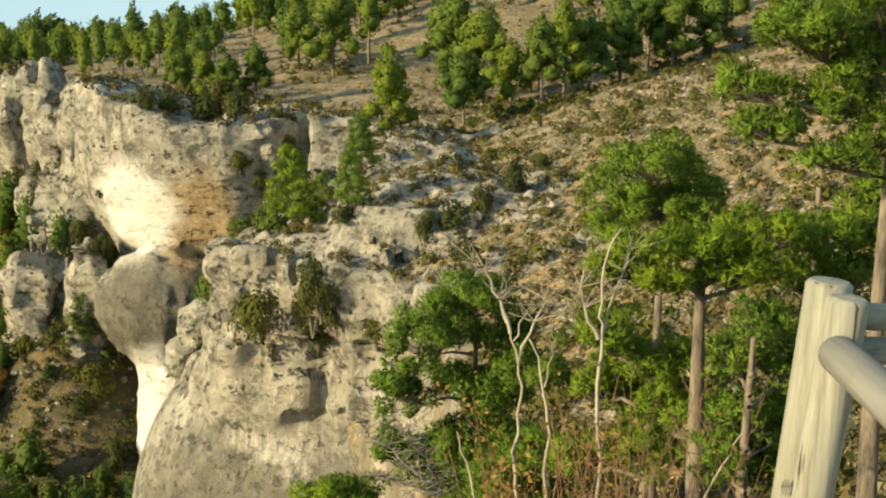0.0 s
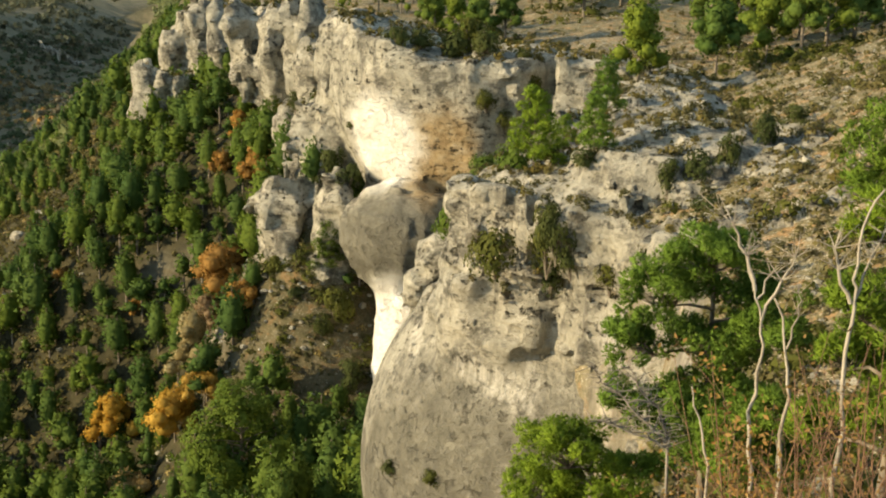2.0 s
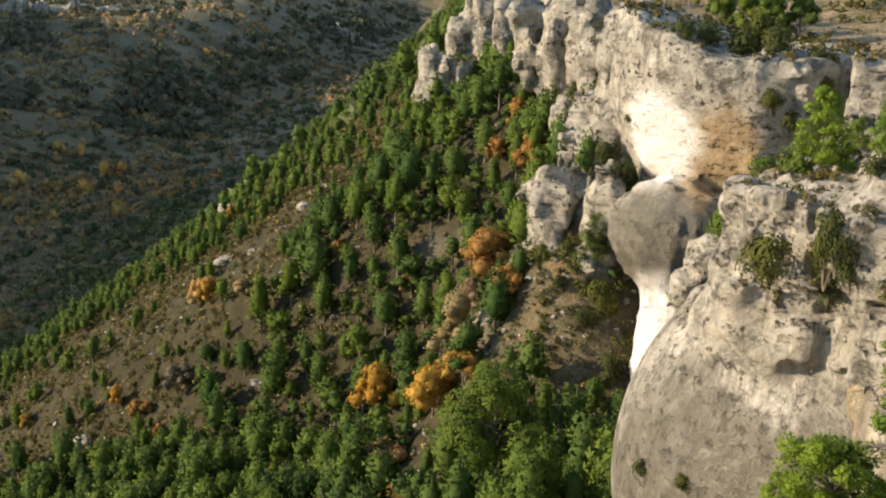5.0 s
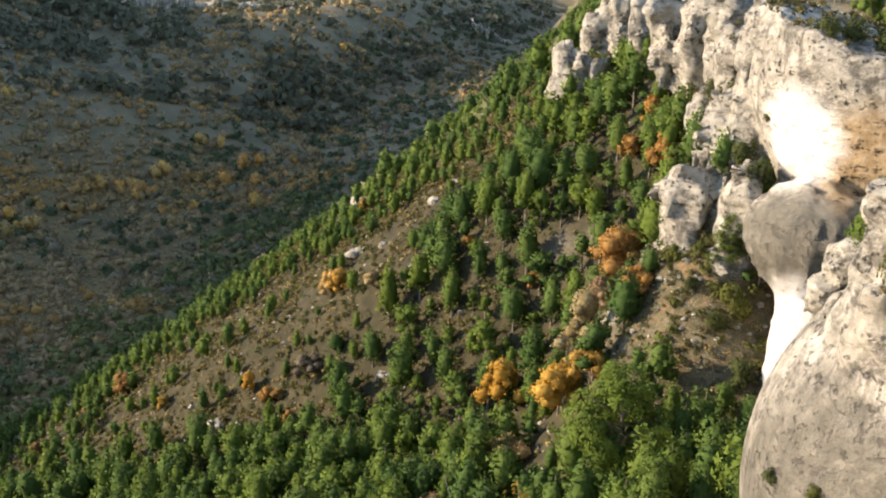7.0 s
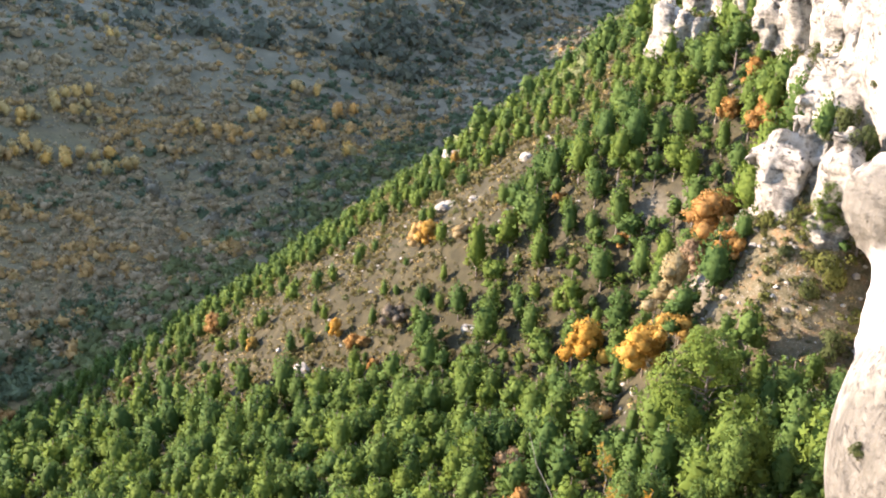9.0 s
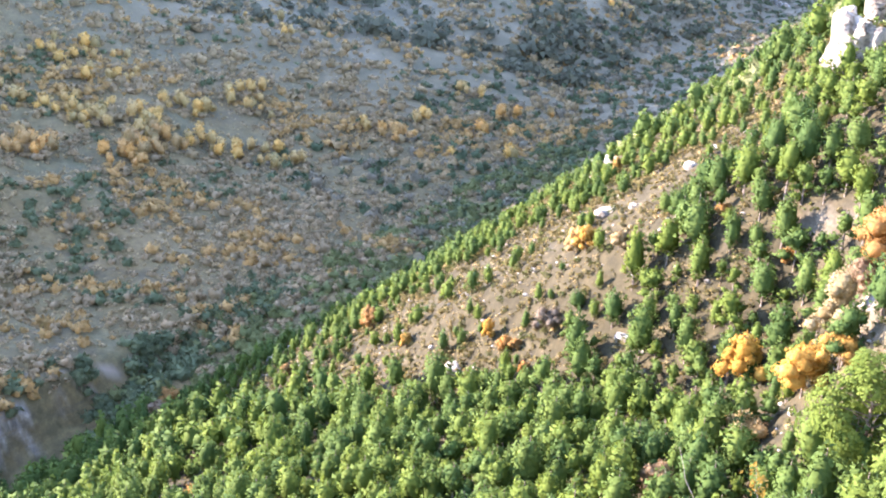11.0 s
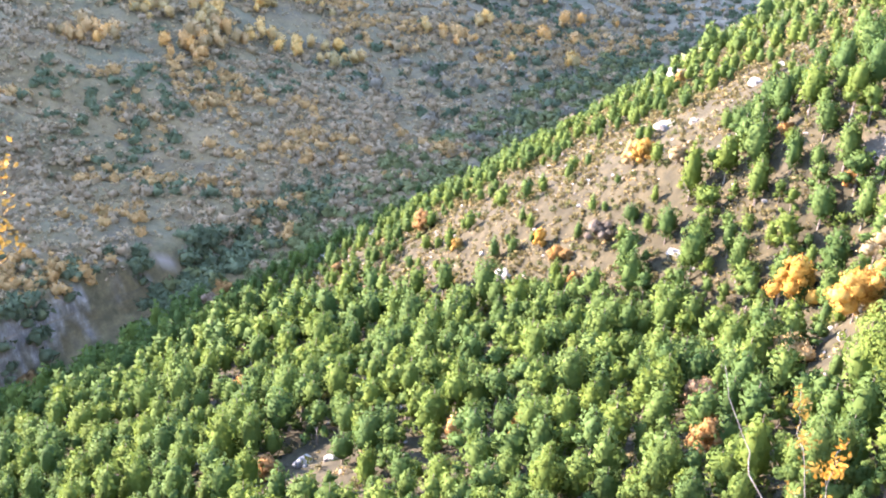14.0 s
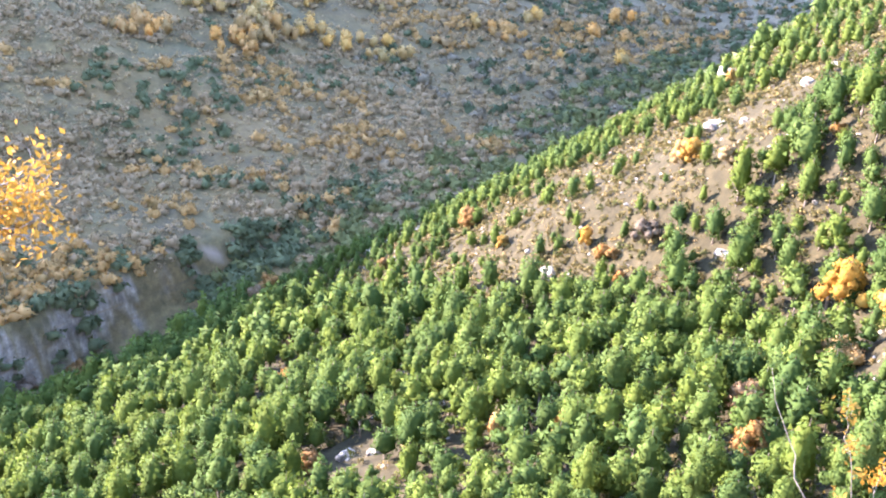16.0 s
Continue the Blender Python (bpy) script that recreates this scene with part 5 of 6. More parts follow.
DISTANT = leaf_material("distant_woods", (0.10, 0.10, 0.062), (0.155, 0.148, 0.09), 0.8, 0.1)
copse = [clump(880 + k, 22, 0.5, 0.7, 0.32) for k in range(5)]
for name, label, data, mat in (("distant_pine_woods", "dark pine woods over the distant hills", scatter(3400, distant_spot, copse, 6, 15, 0.5), DISTANT),
                               ("distant_bare_woods", "grey-brown leafless woods over the distant hills", scatter(1800, distant_spot, copse, 6, 13, 0.5), DISTANT),
                               ("valley_floor_pines", "dark pine wood along the far valley floor", scatter(1400, lip_spot, crowns, 3.5, 7, 0.5), FARGREEN),
                               ("far_slope_pines", "dark pine wood on the far end of the slope", scatter(900, rim_spot, crowns, 3.5, 6.5, 0.5), FARGREEN),
                               ("far_rim_pines", "dark pine wood along the distant rim", scatter(700, far_rim_spot, copse, 7, 13, 0.5), FARGREEN),
                               ("valley_floor_thicket", "leafless thicket along the far valley floor", scatter(900, lip_spot, crowns, 3, 7, 0.5), DARKWOOD)):
    part("cover", leaf_mesh(name, data, mat), thing(name, label, "woods", kind="stuff"))


# ---- pale rock band along the distant plateau ----
def rock_band(name, label, az0, az1, dist, tall, seed, n=150):
    """A low cliff that follows a hill's brow, with its top running back into the hill."""
    g = np.random.default_rng(seed)
    V, rows = [], 6
    for i in range(n):
        q = i / (n - 1)
        az = radians(az0 + (az1 - az0) * q)
        d = dist + 14 * float(vnoise(q * 9, 0, 0, seed)) + 5 * float(vnoise(q * 40, 0, 0, seed + 1))
        z = float(ground_z(-d * math.sin(az), d * math.cos(az))) - 0.8 + 1.2 * float(vnoise(q * 5, 0, 0, seed + 2))
        h = tall * math.sin(math.pi * min(max(q, 0.02), 0.98)) ** 0.5 * (1 + 0.35 * float(vnoise(q * 22, 0, 0, seed + 3)))
        for k, (back, up) in enumerate(((0, -4), (0.5, 0), (1.2, 0.35), (1.6, 0.7), (3, 1.0), (16, 0.9))):
            dd = d + back + g.normal(0, 0.7)
            V.append((-dd * math.sin(az), dd * math.cos(az), z + (up * h if up > 0 else up)))
    F = [(i * rows + k, (i + 1) * rows + k, (i + 1) * rows + k + 1, i * rows + k + 1) for i in range(n - 1) for k in range(rows - 1)]
    return tagged(new(name, raw_mesh(name, V, F, ROCK)), label, "cliff", kind="structure")


rock_band("cliff_distant", "pale rock band along the brow of the distant plateau", 50.5, 40.5, 830, 9, 61)
rock_band("cliff_distant_end", "pale rock outcrop above the end of the valley", 32.0, 29.6, 1000, 8, 67, 60)


# ---- boulders ----
def boulder(seed, r):
    c = (0, 0, 0)

    def f(X, Y, Z):
        v = ball(X, Y, Z, c, (r * 1.2, r, r * 0.8), 30 * seed)
        return v + r * (0.45 * fbm(X / r * 0.8 + seed, Y / r * 0.8, Z / r * 0.8, 3, 90 + seed) + 0.1 * np.abs(np.sin(Z / r * 5)))
    r *= 0.72
    V, F = nets(f, (-2 * r,) * 3, (2 * r,) * 3, r / 7)
    return raw_mesh("boulder", V, F, ROCK, False)


for k, (x, y, r) in enumerate([(-76.4, 107, 1.3), (-103.7, 105.3, 1.7), (-95.5, 126.3, 1.8), (-97.5, 127, 1.3), (-90, 124.5, 1.4), (-84.1, 128.5, 1.5), (-82.5, 131, 1.2), (-76.2, 117.4, 1.6), (-78.0, 118.5, 1.1), (-77.3, 114.9, 0.9), (-80, 112.5, 0.8),
                               (-130.2, 172.4, 2.4), (-133, 176, 2.0), (-131, 184, 1.8), (-126, 160, 1.2), (-170, 122, 1.8), (-166, 130, 1.5), (-81.5, 57, 1.2), (-79, 58.5, 0.9), (-54.5, 82.5, 0.8), (-117, 73, 1.0), (-145, 190, 1.8), (-196, 245, 3.0), (-199, 252, 3.4), (-58, 132, 2.2), (-64, 140, 1.8)]):
    b = tagged(new("boulder", boulder(k, r)), "weathered pale limestone boulder on the slope", "boulder", "boulders")
    b.location = (x, y, float(ground_z(x, y)) - 0.12 * r)


# ---- near pines ----
def pad_pine(seed, x, y, pads, width, length, stout=1.0):
    """A pine whose needles stand in separate pads, each carried by a limb from the stem."""
    g = np.random.default_rng(seed)
    z0 = float(ground_z(x, y)) - 0.2
    top = max(p[2] for p in pads)
    r0 = 0.055 + 0.006 * (top - z0)
    bend = g.normal(0, 0.03, 2)
    stem = [np.array([x + bend[0] * q * 4, y + bend[1] * q * 4 + 0.15 * math.sin(3 * q), z0 + q * (top - z0)]) for q in np.linspace(0, 1, 8)]
    wood, leaves = [tube(stem, list(stout * np.linspace(r0, 0.25 * r0, 8)), 9)], []
    for px_, py_, pz, w, h in pads:
        c = np.array([px_, py_, pz])
        q = min(max((pz - 0.5 * w - z0) / (top - z0), 0.12), 0.9)
        b0 = stem[0] + (stem[-1] - stem[0]) * q
        m = (b0 + c) / 2 + g.normal(0, 0.04, 3) - (0, 0, 0.12 * w)
        wood.append(tube([b0, m, c - (0, 0, 0.45 * h)], [r0 * 0.38, r0 * 0.27, r0 * 0.16], 6))
        C, R = [], []
        for j in range(30):
            a, rr = g.uniform(0, 6.283), math.sqrt(g.random()) * 0.82
            k = c + np.array([math.cos(a) * w * rr, math.sin(a) * w * 0.8 * rr, h * (0.6 * math.sqrt(1 - rr * rr) - 0.3 + g.normal(0, 0.3))])
            C.append(k)
            R.append(w * g.uniform(0.18, 0.32) * (0.75 + 0.25 * min(1, h / w)))
            wood.append(tube([m + (c - m) * 0.6 - (0, 0, 0.3 * h), (c + k) / 2 - (0, 0, 0.3 * h), k], [r0 * 0.13, r0 * 0.09, r0 * 0.04], 4))
        area = math.pi * w * h
        C, R = np.array(C), np.array(R)
        leaves.append(blades(g, C, R, int(5.6 * area / (width * length * 4.9)), 0.62 * length, width * 1.1, 7, 0.8))
        leaves.append(blades(g, C, R * 0.6, int(1.4 * area / (width * length * 7)), 0.8 * length, width * 1.6, 5, 0.75))
    crown = joined(leaves)
    wv, wf = joined(wood)
    return (wv, tri(wf)), crown


PADS = [
    ("low green pine at the head of the gully", -1.30, 19.30, 0.0095, 0.16,
     [(-1.80, 18.90, -6.70, 0.95, 0.71), (-0.90, 19.30, -7.20, 1.06, 0.72), (-2.30, 19.50, -7.80, 0.88, 0.54), (-1.20, 19.90, -8.20, 1.29, 0.55)]),
    ("bright green young pine in the gully", 0.80, 22.50, 0.0105, 0.17,
     [(0.60, 21.50, -3.50, 1.18, 0.70), (-0.20, 22.00, -4.40, 0.93, 0.77), (1.40, 22.50, -4.60, 1.07, 0.79), (-0.60, 21.70, -5.40, 0.81, 0.81), (0.90, 22.20, -5.60, 1.28, 0.83), (1.90, 21.40, -4.90, 0.75, 0.70), (0.20, 22.00, -6.70, 1.26, 0.82), (1.50, 22.50, -6.90, 1.01, 0.84), (-0.70, 21.70, -6.80, 0.81, 0.70), (0.70, 22.30, -7.90, 1.44, 0.67)]),
    ("low pine with a rounded bright green top", 3.40, 17.20, 0.008, 0.15,
     [(3.10, 16.30, -0.30, 0.83, 0.45), (2.70, 16.80, -0.80, 0.64, 0.38), (3.80, 17.00, -0.80, 0.65, 0.43), (3.20, 16.50, -0.90, 0.75, 0.38), (2.60, 17.00, -1.30, 0.47, 0.30), (3.90, 16.10, -1.10, 0.54, 0.29)]),
    ("spreading bright green pine beside the viewpoint", 3.50, 8.60, 0.0052, 0.12,
     [(2.70, 8.40, 1.60, 0.55, 0.24), (2.40, 8.70, 1.20, 0.34, 0.19), (3.10, 8.70, 1.10, 0.39, 0.23), (2.50, 8.50, 0.90, 0.38, 0.19), (3.20, 8.50, 1.40, 0.34, 0.32), (2.90, 8.30, 0.70, 0.37, 0.13), (3.20, 8.40, 1.80, 0.45, 0.20), (3.30, 8.60, 0.80, 0.28, 0.28)]),
    ("pine with a thick bare trunk and green pads", 2.70, 10.90, 0.006, 0.13,
     [(2.00, 10.60, -0.40, 0.56, 0.21), (2.60, 10.70, -0.40, 0.52, 0.22), (3.20, 10.80, -0.30, 0.53, 0.25), (1.70, 10.70, -0.60, 0.32, 0.19), (2.90, 10.70, -0.70, 0.53, 0.22), (2.20, 10.50, -0.70, 0.45, 0.19)]),
    ("green pine on the stony slope", 4.20, 11.90, 0.0065, 0.13,
     [(3.90, 11.50, -0.50, 0.63, 0.30), (4.40, 11.60, -0.40, 0.46, 0.40), (3.90, 12.10, -1.00, 0.51, 0.28), (4.30, 11.50, -0.90, 0.52, 0.31), (4.60, 11.70, 0.00, 0.34, 0.34), (4.10, 11.40, -1.20, 0.48, 0.27)]),
    ("shaded bushy pine behind dead branches", 2.20, 11.80, 0.0065, 0.13,
     [(1.80, 11.80, -1.60, 0.44, 0.33), (2.40, 12.00, -1.90, 0.58, 0.36), (2.20, 12.30, -2.40, 0.59, 0.40), (2.60, 11.80, -2.40, 0.48, 0.39), (1.80, 12.20, -2.30, 0.40, 0.37), (2.30, 11.70, -2.90, 0.62, 0.42), (1.70, 12.10, -3.00, 0.49, 0.43)]),
    ("bushy pine beside the wooden railing", 2.80, 9.80, 0.006, 0.12,
     [(2.90, 9.90, -1.00, 0.39, 0.28), (2.80, 10.20, -1.40, 0.34, 0.32), (3.30, 10.30, -1.50, 0.35, 0.32), (2.90, 10.10, -1.90, 0.39, 0.37), (3.30, 10.20, -2.00, 0.29, 0.35), (2.70, 10.00, -2.30, 0.39, 0.34), (3.20, 10.10, -2.40, 0.40, 0.34)]),
    ("low green pine at the foot of the slope", 1.20, 12.90, 0.0065, 0.13,
     [(1.20, 13.00, -3.40, 0.55, 0.36), (0.80, 13.40, -3.90, 0.57, 0.37), (1.60, 13.60, -4.10, 0.58, 0.41), (1.10, 13.20, -4.20, 0.86, 0.40)]),
]
for k, (label, x, y, width, length, pads) in enumerate(PADS):
    make_tree("young_pine", pad_pine(900 + k, x, y, pads, 0.92 * width, 0.88 * length, 1.8 if k == 4 else 1.2), PINE_NEAR, label, group="young pines below the viewpoint")


# ---- dead trees and shrubs ----
def limb(points, r0, r1, wobble=0.014, seed=0):
    g = np.random.default_rng(seed)
    P = [np.array(points[0], float)]
    for a, b in zip(points, points[1:]):
        a, b = np.array(a, float), np.array(b, float)
        for t in (0.33, 0.67, 1.0):
            P.append(a + (b - a) * t + (g.normal(0, wobble, 3) if t < 1 else 0))
    return tube(P, list(np.linspace(r0, r1, len(P))), 7)


def dead_tree(label, stem, forks, r0):
    x, y, z = stem[0]
    base = (x + 0.02, y, float(ground_z(x, y)) - 0.2)
    t = thing("dead_tree", label, "dead tree", "dead trees")
    r0 *= 0.85
    v, f = limb([base] + stem, r0, r0 * 0.35, seed=int(x * 50))
    part("trunk", raw_mesh("trunk", v, tri(f), DEAD, True), t)
    g = np.random.default_rng(int(abs(x) * 90))
    for fork, rr in forks:
        v, f = limb(fork, rr, rr * 0.3, seed=int(fork[0][2] * -90))
        b = part("branch", raw_mesh("branch", v, tri(f), DEAD, True), t)
        tw = []
        for p in fork[1:]:
            for q in range(7):
                d = np.array([g.normal(0, 0.15), g.normal(0, 0.1), g.uniform(0.02, 0.22)])
                tw.append(tube([p, np.array(p) + d * 0.5, np.array(p) + d + g.normal(0, 0.02, 3)], [rr * 0.3, rr * 0.2, rr * 0.08], 4))
        wv, wf = joined(tw)
        tagged(part("twig", raw_mesh("twig", wv, tri(wf), DEAD, True), b), kind="stuff")
    return t


dead_tree("bleached leafless dead sapling with a forked top", [(1.27, 8.61, -2.16), (1.28, 8.61, -1.58), (1.26, 8.61, -1.11), (1.29, 8.6, -0.78), (1.26, 8.61, -0.56), (1.29, 8.6, -0.15), (1.41, 8.59, 0.14)],
          [([(1.26, 8.61, -0.74), (1.15, 8.62, -0.49), (1.11, 8.63, -0.33)], 0.018), ([(1.28, 8.62, -0.74), (1.38, 8.69, -0.4), (1.45, 8.68, -0.21), (1.5, 8.67, -0.03)], 0.010)], 0.026)
dead_tree("bleached leafless dead sapling with thin spreading branches", [(0.71, 9.27, -2.45), (0.64, 9.28, -1.93), (0.71, 9.27, -1.42), (0.68, 9.28, -1.12), (0.61, 9.28, -0.87)],
          [([(0.61, 9.28, -0.88), (0.53, 9.38, -0.61), (0.4, 9.39, -0.36), (0.32, 9.39, -0.29)], 0.018), ([(0.68, 9.28, -1.12), (0.81, 9.26, -0.77), (0.9, 9.26, -0.57)], 0.016),
           ([(0.63, 9.28, -0.95), (0.73, 9.37, -0.75), (0.87, 9.36, -0.65)], 0.011), ([(0.59, 9.3, -0.82), (0.51, 9.39, -0.56), (0.58, 9.38, -0.46)], 0.008)], 0.025)
dead_tree("grey-brown leafless dead sapling", [(0.99, 9.75, -2.66), (0.98, 9.75, -2.11), (0.97, 9.75, -1.68), (0.91, 9.76, -1.37), (0.81, 9.77, -1.06)], [([(0.95, 9.75, -1.5), (1.02, 9.74, -1.2), (1.0, 9.74, -1.0)], 0.010)], 0.026)
dead_tree("thin bleached dead stick", [(0.34, 8.99, -2.32), (0.24, 9.0, -1.92), (0.16, 9.0, -1.65)], [], 0.018)
dead_tree("thin bleached dead stick leaning beside a pine", [(2.3, 9.32, -2.42), (2.47, 9.28, -2.03), (2.6, 9.24, -1.75)], [], 0.018)


def twiggy_shrub(label, x, y, height, spread_r, n, seed, mat, r=0.008, leaf=None, leaves=0):
    g = np.random.default_rng(seed)
    t = thing("shrub", label, "shrub", "leafless shrubs")
    z = float(ground_z(x, y)) - 0.1
    pieces, tips = [], []
    for i in range(n):
        a, q = g.uniform(0, 6.283), g.uniform(0.1, 1) * spread_r
        p0 = np.array([g.normal(0, 0.12), g.normal(0, 0.12), 0])
        tip = np.array([math.cos(a) * q, math.sin(a) * q, height * g.uniform(0.35, 1.0)])
        mid = (p0 + tip) / 2 + g.normal(0, 0.24, 3) - np.array([tip[0], tip[1], 0]) * 0.2
        pieces.append(tube([p0, mid, tip], [r, r * 0.7, r * 0.25], 4))
        for j in range(4):
            s = mid + (tip - mid) * g.uniform(0, 0.9)
            e = s + np.array([g.normal(0, 0.14), g.normal(0, 0.14), g.uniform(0.05, 0.3)]) * height * 0.35
            pieces.append(tube([s, (s + e) / 2 + g.normal(0, 0.02, 3), e], [r * 0.45, r * 0.3, r * 0.12], 3))
            tips.append(e)
        tips.append(tip)
    v, f = joined(pieces)
    tagged(part("stem", raw_mesh("stem", v, tri(f), mat, True), t), kind="stuff")
    if leaf:
        tagged(part("leaf", raw_mesh("leaf", *leaf_set(g, np.array(tips), leaves, 0.024, 0.09), leaf), t), kind="stuff")
    t.location = (x, y, z)
    return t


def leaf_set(g, at, count, size, loose):
    """Small folded leaves near the given places."""
    p = at[g.integers(0, len(at), count)] + g.normal(0, loose, (count, 3))
    a = g.normal(size=(count, 3))
    a /= np.linalg.norm(a, axis=1)[:, None]
    b = np.cross(a, g.normal(size=(count, 3)))
    b /= np.linalg.norm(b, axis=1)[:, None]
    s = size * g.uniform(0.6, 1.3, count)[:, None]
    n = np.cross(a, b)
    V = np.stack([p - a * s, p - b * s * 0.55 + n * s * 0.2, p + a * s, p + b * s * 0.55 + n * s * 0.2], 1).reshape(-1, 3)
    k = np.arange(count)[:, None] * 4
    return V, np.concatenate([k + [0, 1, 2], k + [0, 2, 3]])


twiggy_shrub("red-brown shrub with a few orange leaves", 1.15, 7.9, 3.5, 1.2, 80, 21, STEM, 0.008, ORANGE, 1100)
twiggy_shrub("red-brown shrub with withering orange leaves", 0.62, 8.4, 3.9, 0.9, 48, 22, STEM, 0.007, ORANGE, 2000)
twiggy_shrub("red-brown leafless shrub beside dead saplings", 1.6, 7.6, 3.0, 1.1, 56, 23, STEM, 0.007)
# ---- saplings at the brink with orange leaves ----
def sapling(label, x, y, stems, leaf, leaves, seed, r=0.014, size=0.035, loose=0.05, twigs=7, reach=0.13, wood=DEAD):
    g = np.random.default_rng(seed)
    t = thing("sapling", label, "sapling", "saplings at the brink")
    base = np.array([x, y, float(ground_z(x, y)) - 0.15])
    for pts in stems:
        v, f = limb([base] + pts, r, r * 0.25, 0.02, seed)
        s = part("stem", raw_mesh("stem", v, tri(f), wood, True), t)
        tips, tw = [], []
        for a, b in zip(pts, pts[1:]):
            a, b = np.array(a), np.array(b)
            for q in range(twigs):
                p = a + (b - a) * g.random()
                e = p + np.array([g.normal(0, reach), g.normal(0, reach), g.uniform(-0.02, 1.1 * reach)])
                tw.append(tube([p, (p + e) / 2 + g.normal(0, 0.01, 3), e], [0.3 * r, 0.22 * r, 0.12 * r], 4))
                tips += [e, (p + e) / 2]
        if tw and (leaves or twigs > 7):
            wv, wf = joined(tw)
            tagged(part("twig", raw_mesh("twig", wv, tri(wf), wood, True), s), kind="stuff")
            if leaves:
                tagged(part("leaves", raw_mesh("leaves", *leaf_set(g, np.array(tips), leaves, size, loose), leaf), s), kind="stuff")
    return t


sapling("thin oak sapling with sparse golden leaves", -2.00, 4.10, [[(-2.24, 4.34, -1.52), (-2.27, 4.32, -1.20), (-2.33, 4.30, -0.98), (-2.37, 4.30, -0.80)],
        [(-2.17, 4.38, -1.50), (-2.17, 4.38, -1.25), (-2.13, 4.40, -1.02)]], GOLD, 120, 31, 0.0032, 0.016, 0.022, twigs=4, reach=0.06, wood=GREYWOOD)
sapling("bare grey curved branch at the brink", -2.10, 4.10, [[(-2.34, 4.18, -1.42), (-2.44, 4.12, -1.20), (-2.52, 4.08, -1.00), (-2.60, 4.02, -0.74)]], GOLD, 0, 32, 0.0045, wood=GREYWOOD)
sapling("oak sapling with dense orange autumn leaves", -4.9, 1.0, [[(-4.60, 1.24, -0.30), (-4.38, 1.46, -0.04)], [(-4.58, 1.22, -0.4), (-4.40, 1.45, -0.2)], [(-4.62, 1.20, -0.24), (-4.44, 1.42, 0.0)]], GOLD, 300, 33, 0.008, 0.019, 0.045, twigs=12, reach=0.11, wood=GREYWOOD)
bare = sapling("grey leafless twisted shrub below the viewpoint", 0.10, 9.50, [[(-0.00, 9.50, -2.40), (-0.20, 9.50, -2.20), (-0.40, 9.50, -2.00), (-0.60, 9.50, -1.90), (-0.70, 9.50, -1.70)],
        [(0.00, 9.40, -2.40), (-0.20, 9.40, -2.30), (-0.50, 9.40, -2.20), (-0.70, 9.40, -2.20)], [(-0.00, 9.60, -2.40), (-0.10, 9.60, -2.10), (-0.30, 9.60, -1.90), (-0.40, 9.60, -1.70)]], YELLOW, 0, 34, 0.016, twigs=26, reach=0.11, wood=GREYWOOD)


# ---- wooden railing ----
def log_mesh(name, a, b, r, mat, sides=18, bevel=0.012):
    """A turned round log with softened ends and a slightly uneven girth."""
    g = np.random.default_rng(int(abs(a[0]) * 977) + 3)
    a, b = np.array(a, float), np.array(b, float)
    t = (b - a) / np.linalg.norm(b - a)
    L = np.linalg.norm(b - a)
    u = np.cross(t, (0, 0, 1) if abs(t[2]) < 0.9 else (1, 0, 0))
    u /= np.linalg.norm(u)
    w = np.cross(t, u)
    rings = [(0, r - bevel), (bevel * 0.4, r - bevel * 0.4), (bevel, r)] + [(q, r) for q in np.linspace(0.1, 0.9, 7) * L] + [(L - bevel, r), (L - bevel * 0.4, r - bevel * 0.4), (L, r - bevel)]
    bm = bmesh.new()
    grid = []
    ph = g.uniform(0, 6, 3)
    for s, rr in rings:
        row = []
        for k in range(sides):
            an = 2 * math.pi * k / sides
            q = rr * (1 + 0.018 * math.sin(2 * an + ph[0] + s) + 0.012 * math.sin(3 * an + ph[1] - 2 * s))
            if 0.09 < an - 1.9 < 0.5 and bevel < s < L - bevel:
                q *= 0.955
            row.append(bm.verts.new(a + t * s + q * (math.cos(an) * u + math.sin(an) * w)))
        grid.append(row)
    for r0, r1 in zip(grid, grid[1:]):
        for k in range(sides):
            bm.faces.new((r0[k], r0[(k + 1) % sides], r1[(k + 1) % sides], r1[k])).smooth = True
    bm.faces.new(grid[0][::-1])
    bm.faces.new(grid[-1])
    bmesh.ops.recalc_face_normals(bm, faces=bm.faces[:])
    me = bpy.data.meshes.new(name)
    bm.to_mesh(me)
    bm.free()
    me.materials.append(mat)
    return me


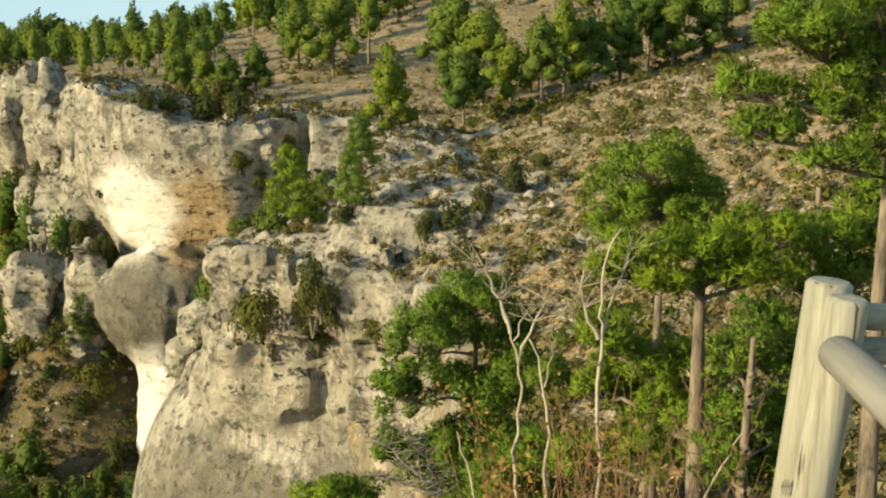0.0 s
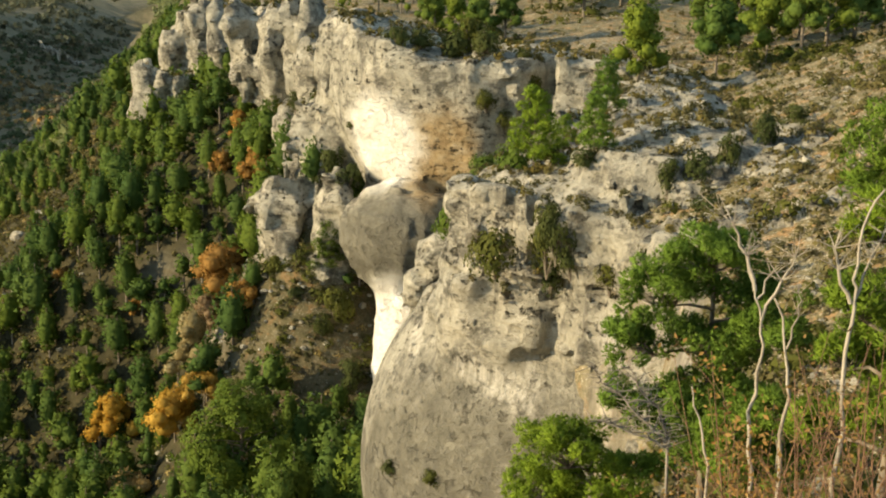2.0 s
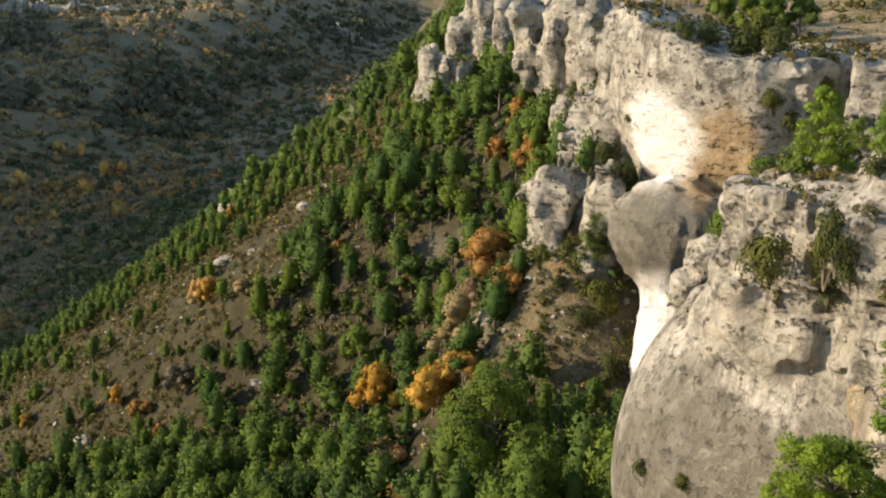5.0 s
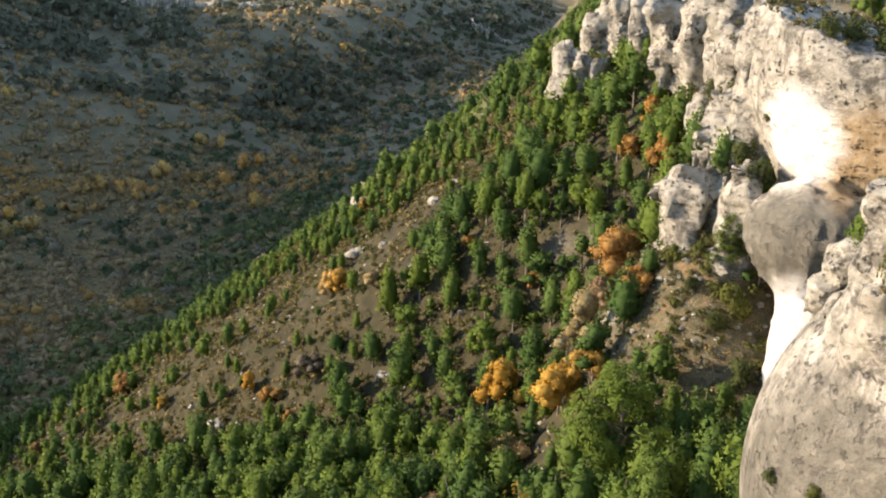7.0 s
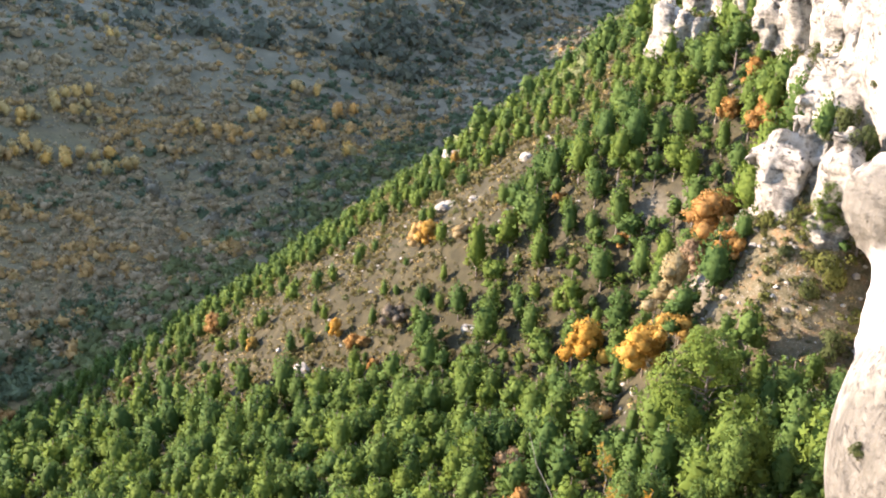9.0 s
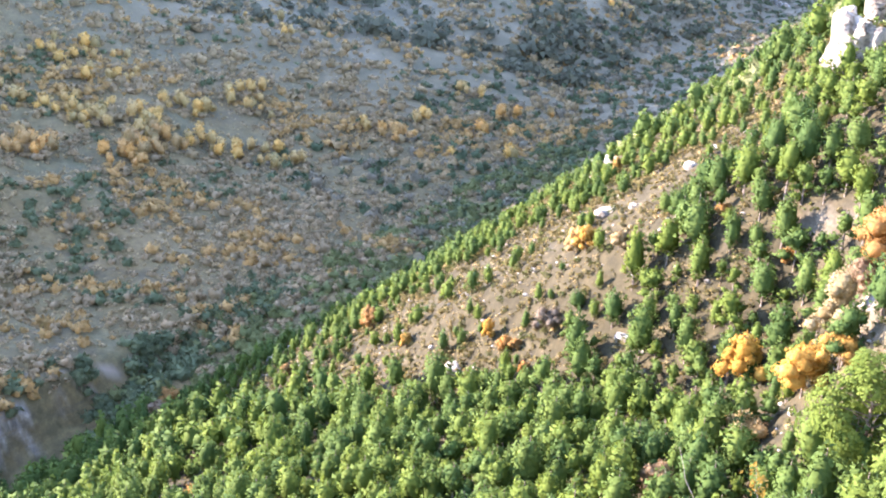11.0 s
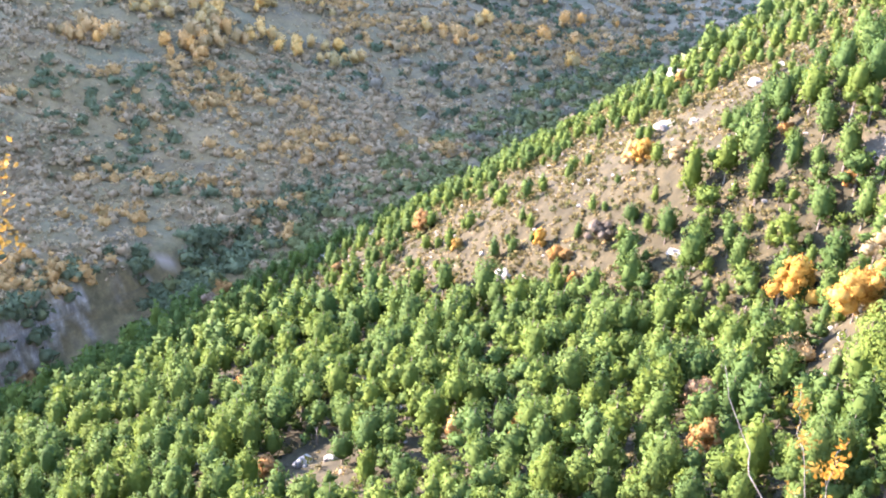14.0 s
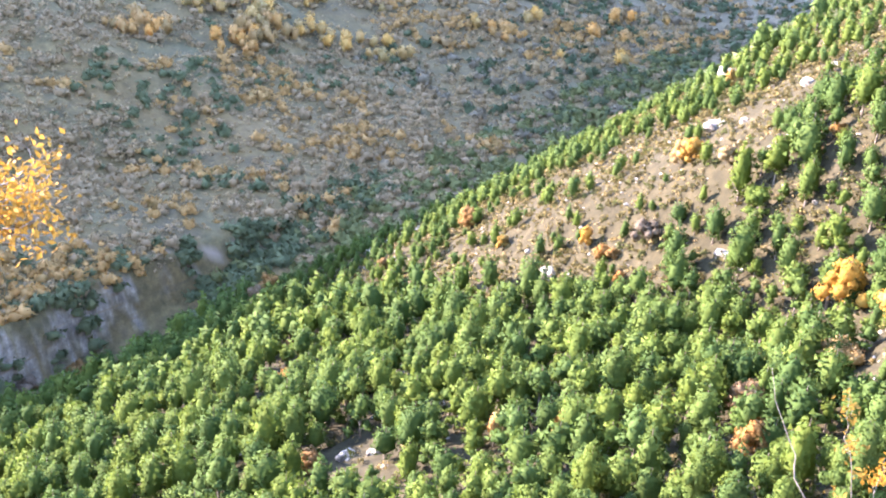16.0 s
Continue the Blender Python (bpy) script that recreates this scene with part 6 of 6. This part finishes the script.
def timber_material(name, along, grey=False):
    m = material(name, 0.75)
    grain = noise_tex(m, 22, 6, 0.7, along)
    broad = noise_tex(m, 7, 4, 0.6, along)
    stain = noise_tex(m, 4, 4, 0.6)
    split = noise_tex(m, 34, 4, 0.6, tuple(0.35 * q if q < 0.5 else q for q in along))
    c = ramp(m, grain, (0.30, (0.09, 0.088, 0.068)), (0.45, (0.22, 0.22, 0.175)), (0.65, (0.35, 0.345, 0.285)))
    c = mix(m, ramp(m, broad, (0.5, (0, 0, 0)), (0.62, (0.55, 0.55, 0.55))), c, (0.20, 0.19, 0.14))
    c = mix(m, ramp(m, stain, (0.55, (0, 0, 0)), (0.7, (0.5, 0.5, 0.5))), c, (0.16, 0.17, 0.125))
    c = mix(m, ramp(m, split, (0.64, (0, 0, 0)), (0.69, (0.9, 0.9, 0.9))), c, (0.035, 0.03, 0.022))
    # greyer rail wood, with the rail's shaded side put into the colour
    if grey:
        c = mix(m, 0.6, c, (0.13, 0.13, 0.125))
    return finish(m, c, mix(m, 0.5, grain, mix(m, 1.0, (1.0, 1.0, 1.0), split, "SUBTRACT")), 0.6, 0.008)


TIMBER = timber_material("weathered_round_timber", (1, 1, 0.05))
TIMBER_RAIL = timber_material("weathered_shaded_rail_timber", (1, 0.05, 1), True)
TIMBER_CROSS = timber_material("weathered_cross_timber", (0.08, 1, 1))
railing = thing("wooden_railing", "weathered round-timber railing of the viewpoint", "railing")
part("post", log_mesh("post", (0.83, 2.62, -0.25), (0.955, 2.62, 1.045), 0.056, TIMBER), railing)
part("brace_post", log_mesh("brace_post", (0.845, 2.59, -0.25), (0.975, 2.545, 1.022), 0.050, TIMBER), railing)
part("rail", log_mesh("rail", (0.935, 2.49, 0.905), (0.885, 1.0, 0.90), 0.045, TIMBER_RAIL), railing)
part("rail", log_mesh("rail", (0.98, 2.64, 0.955), (2.6, 3.0, 0.80), 0.034, TIMBER_CROSS), railing)
part("rail", log_mesh("rail", (0.98, 2.64, 0.87), (2.6, 3.0, 0.72), 0.034, TIMBER_CROSS), railing)
knot = bmesh.new()
for r, d in ((0.0165, 0.0), (0.008, 0.001)):
    ring = bmesh.ops.create_circle(knot, segments=16, radius=r, cap_ends=True)["verts"]
    bmesh.ops.scale(knot, vec=(0.8, 1.25, 1), verts=ring)
    bmesh.ops.translate(knot, vec=(0, 0, d), verts=ring)
bmesh.ops.rotate(knot, cent=(0, 0, 0), matrix=Matrix.Rotation(radians(90), 3, "X"), verts=knot.verts[:])
bmesh.ops.translate(knot, vec=(0.862, 2.5605, 0.55), verts=knot.verts[:])
km = bpy.data.meshes.new("knot")
knot.to_mesh(km)
knot.free()
km.materials.append(TIMBER_CROSS)
part("knot", km, railing, "dark knot in the wood")
part("post", log_mesh("post", (0.885, 0.95, -0.2), (0.885, 0.95, 1.0), 0.055, TIMBER), railing)
part("post", log_mesh("post", (2.62, 3.02, -1.0), (2.62, 3.02, 0.92), 0.055, TIMBER), railing)
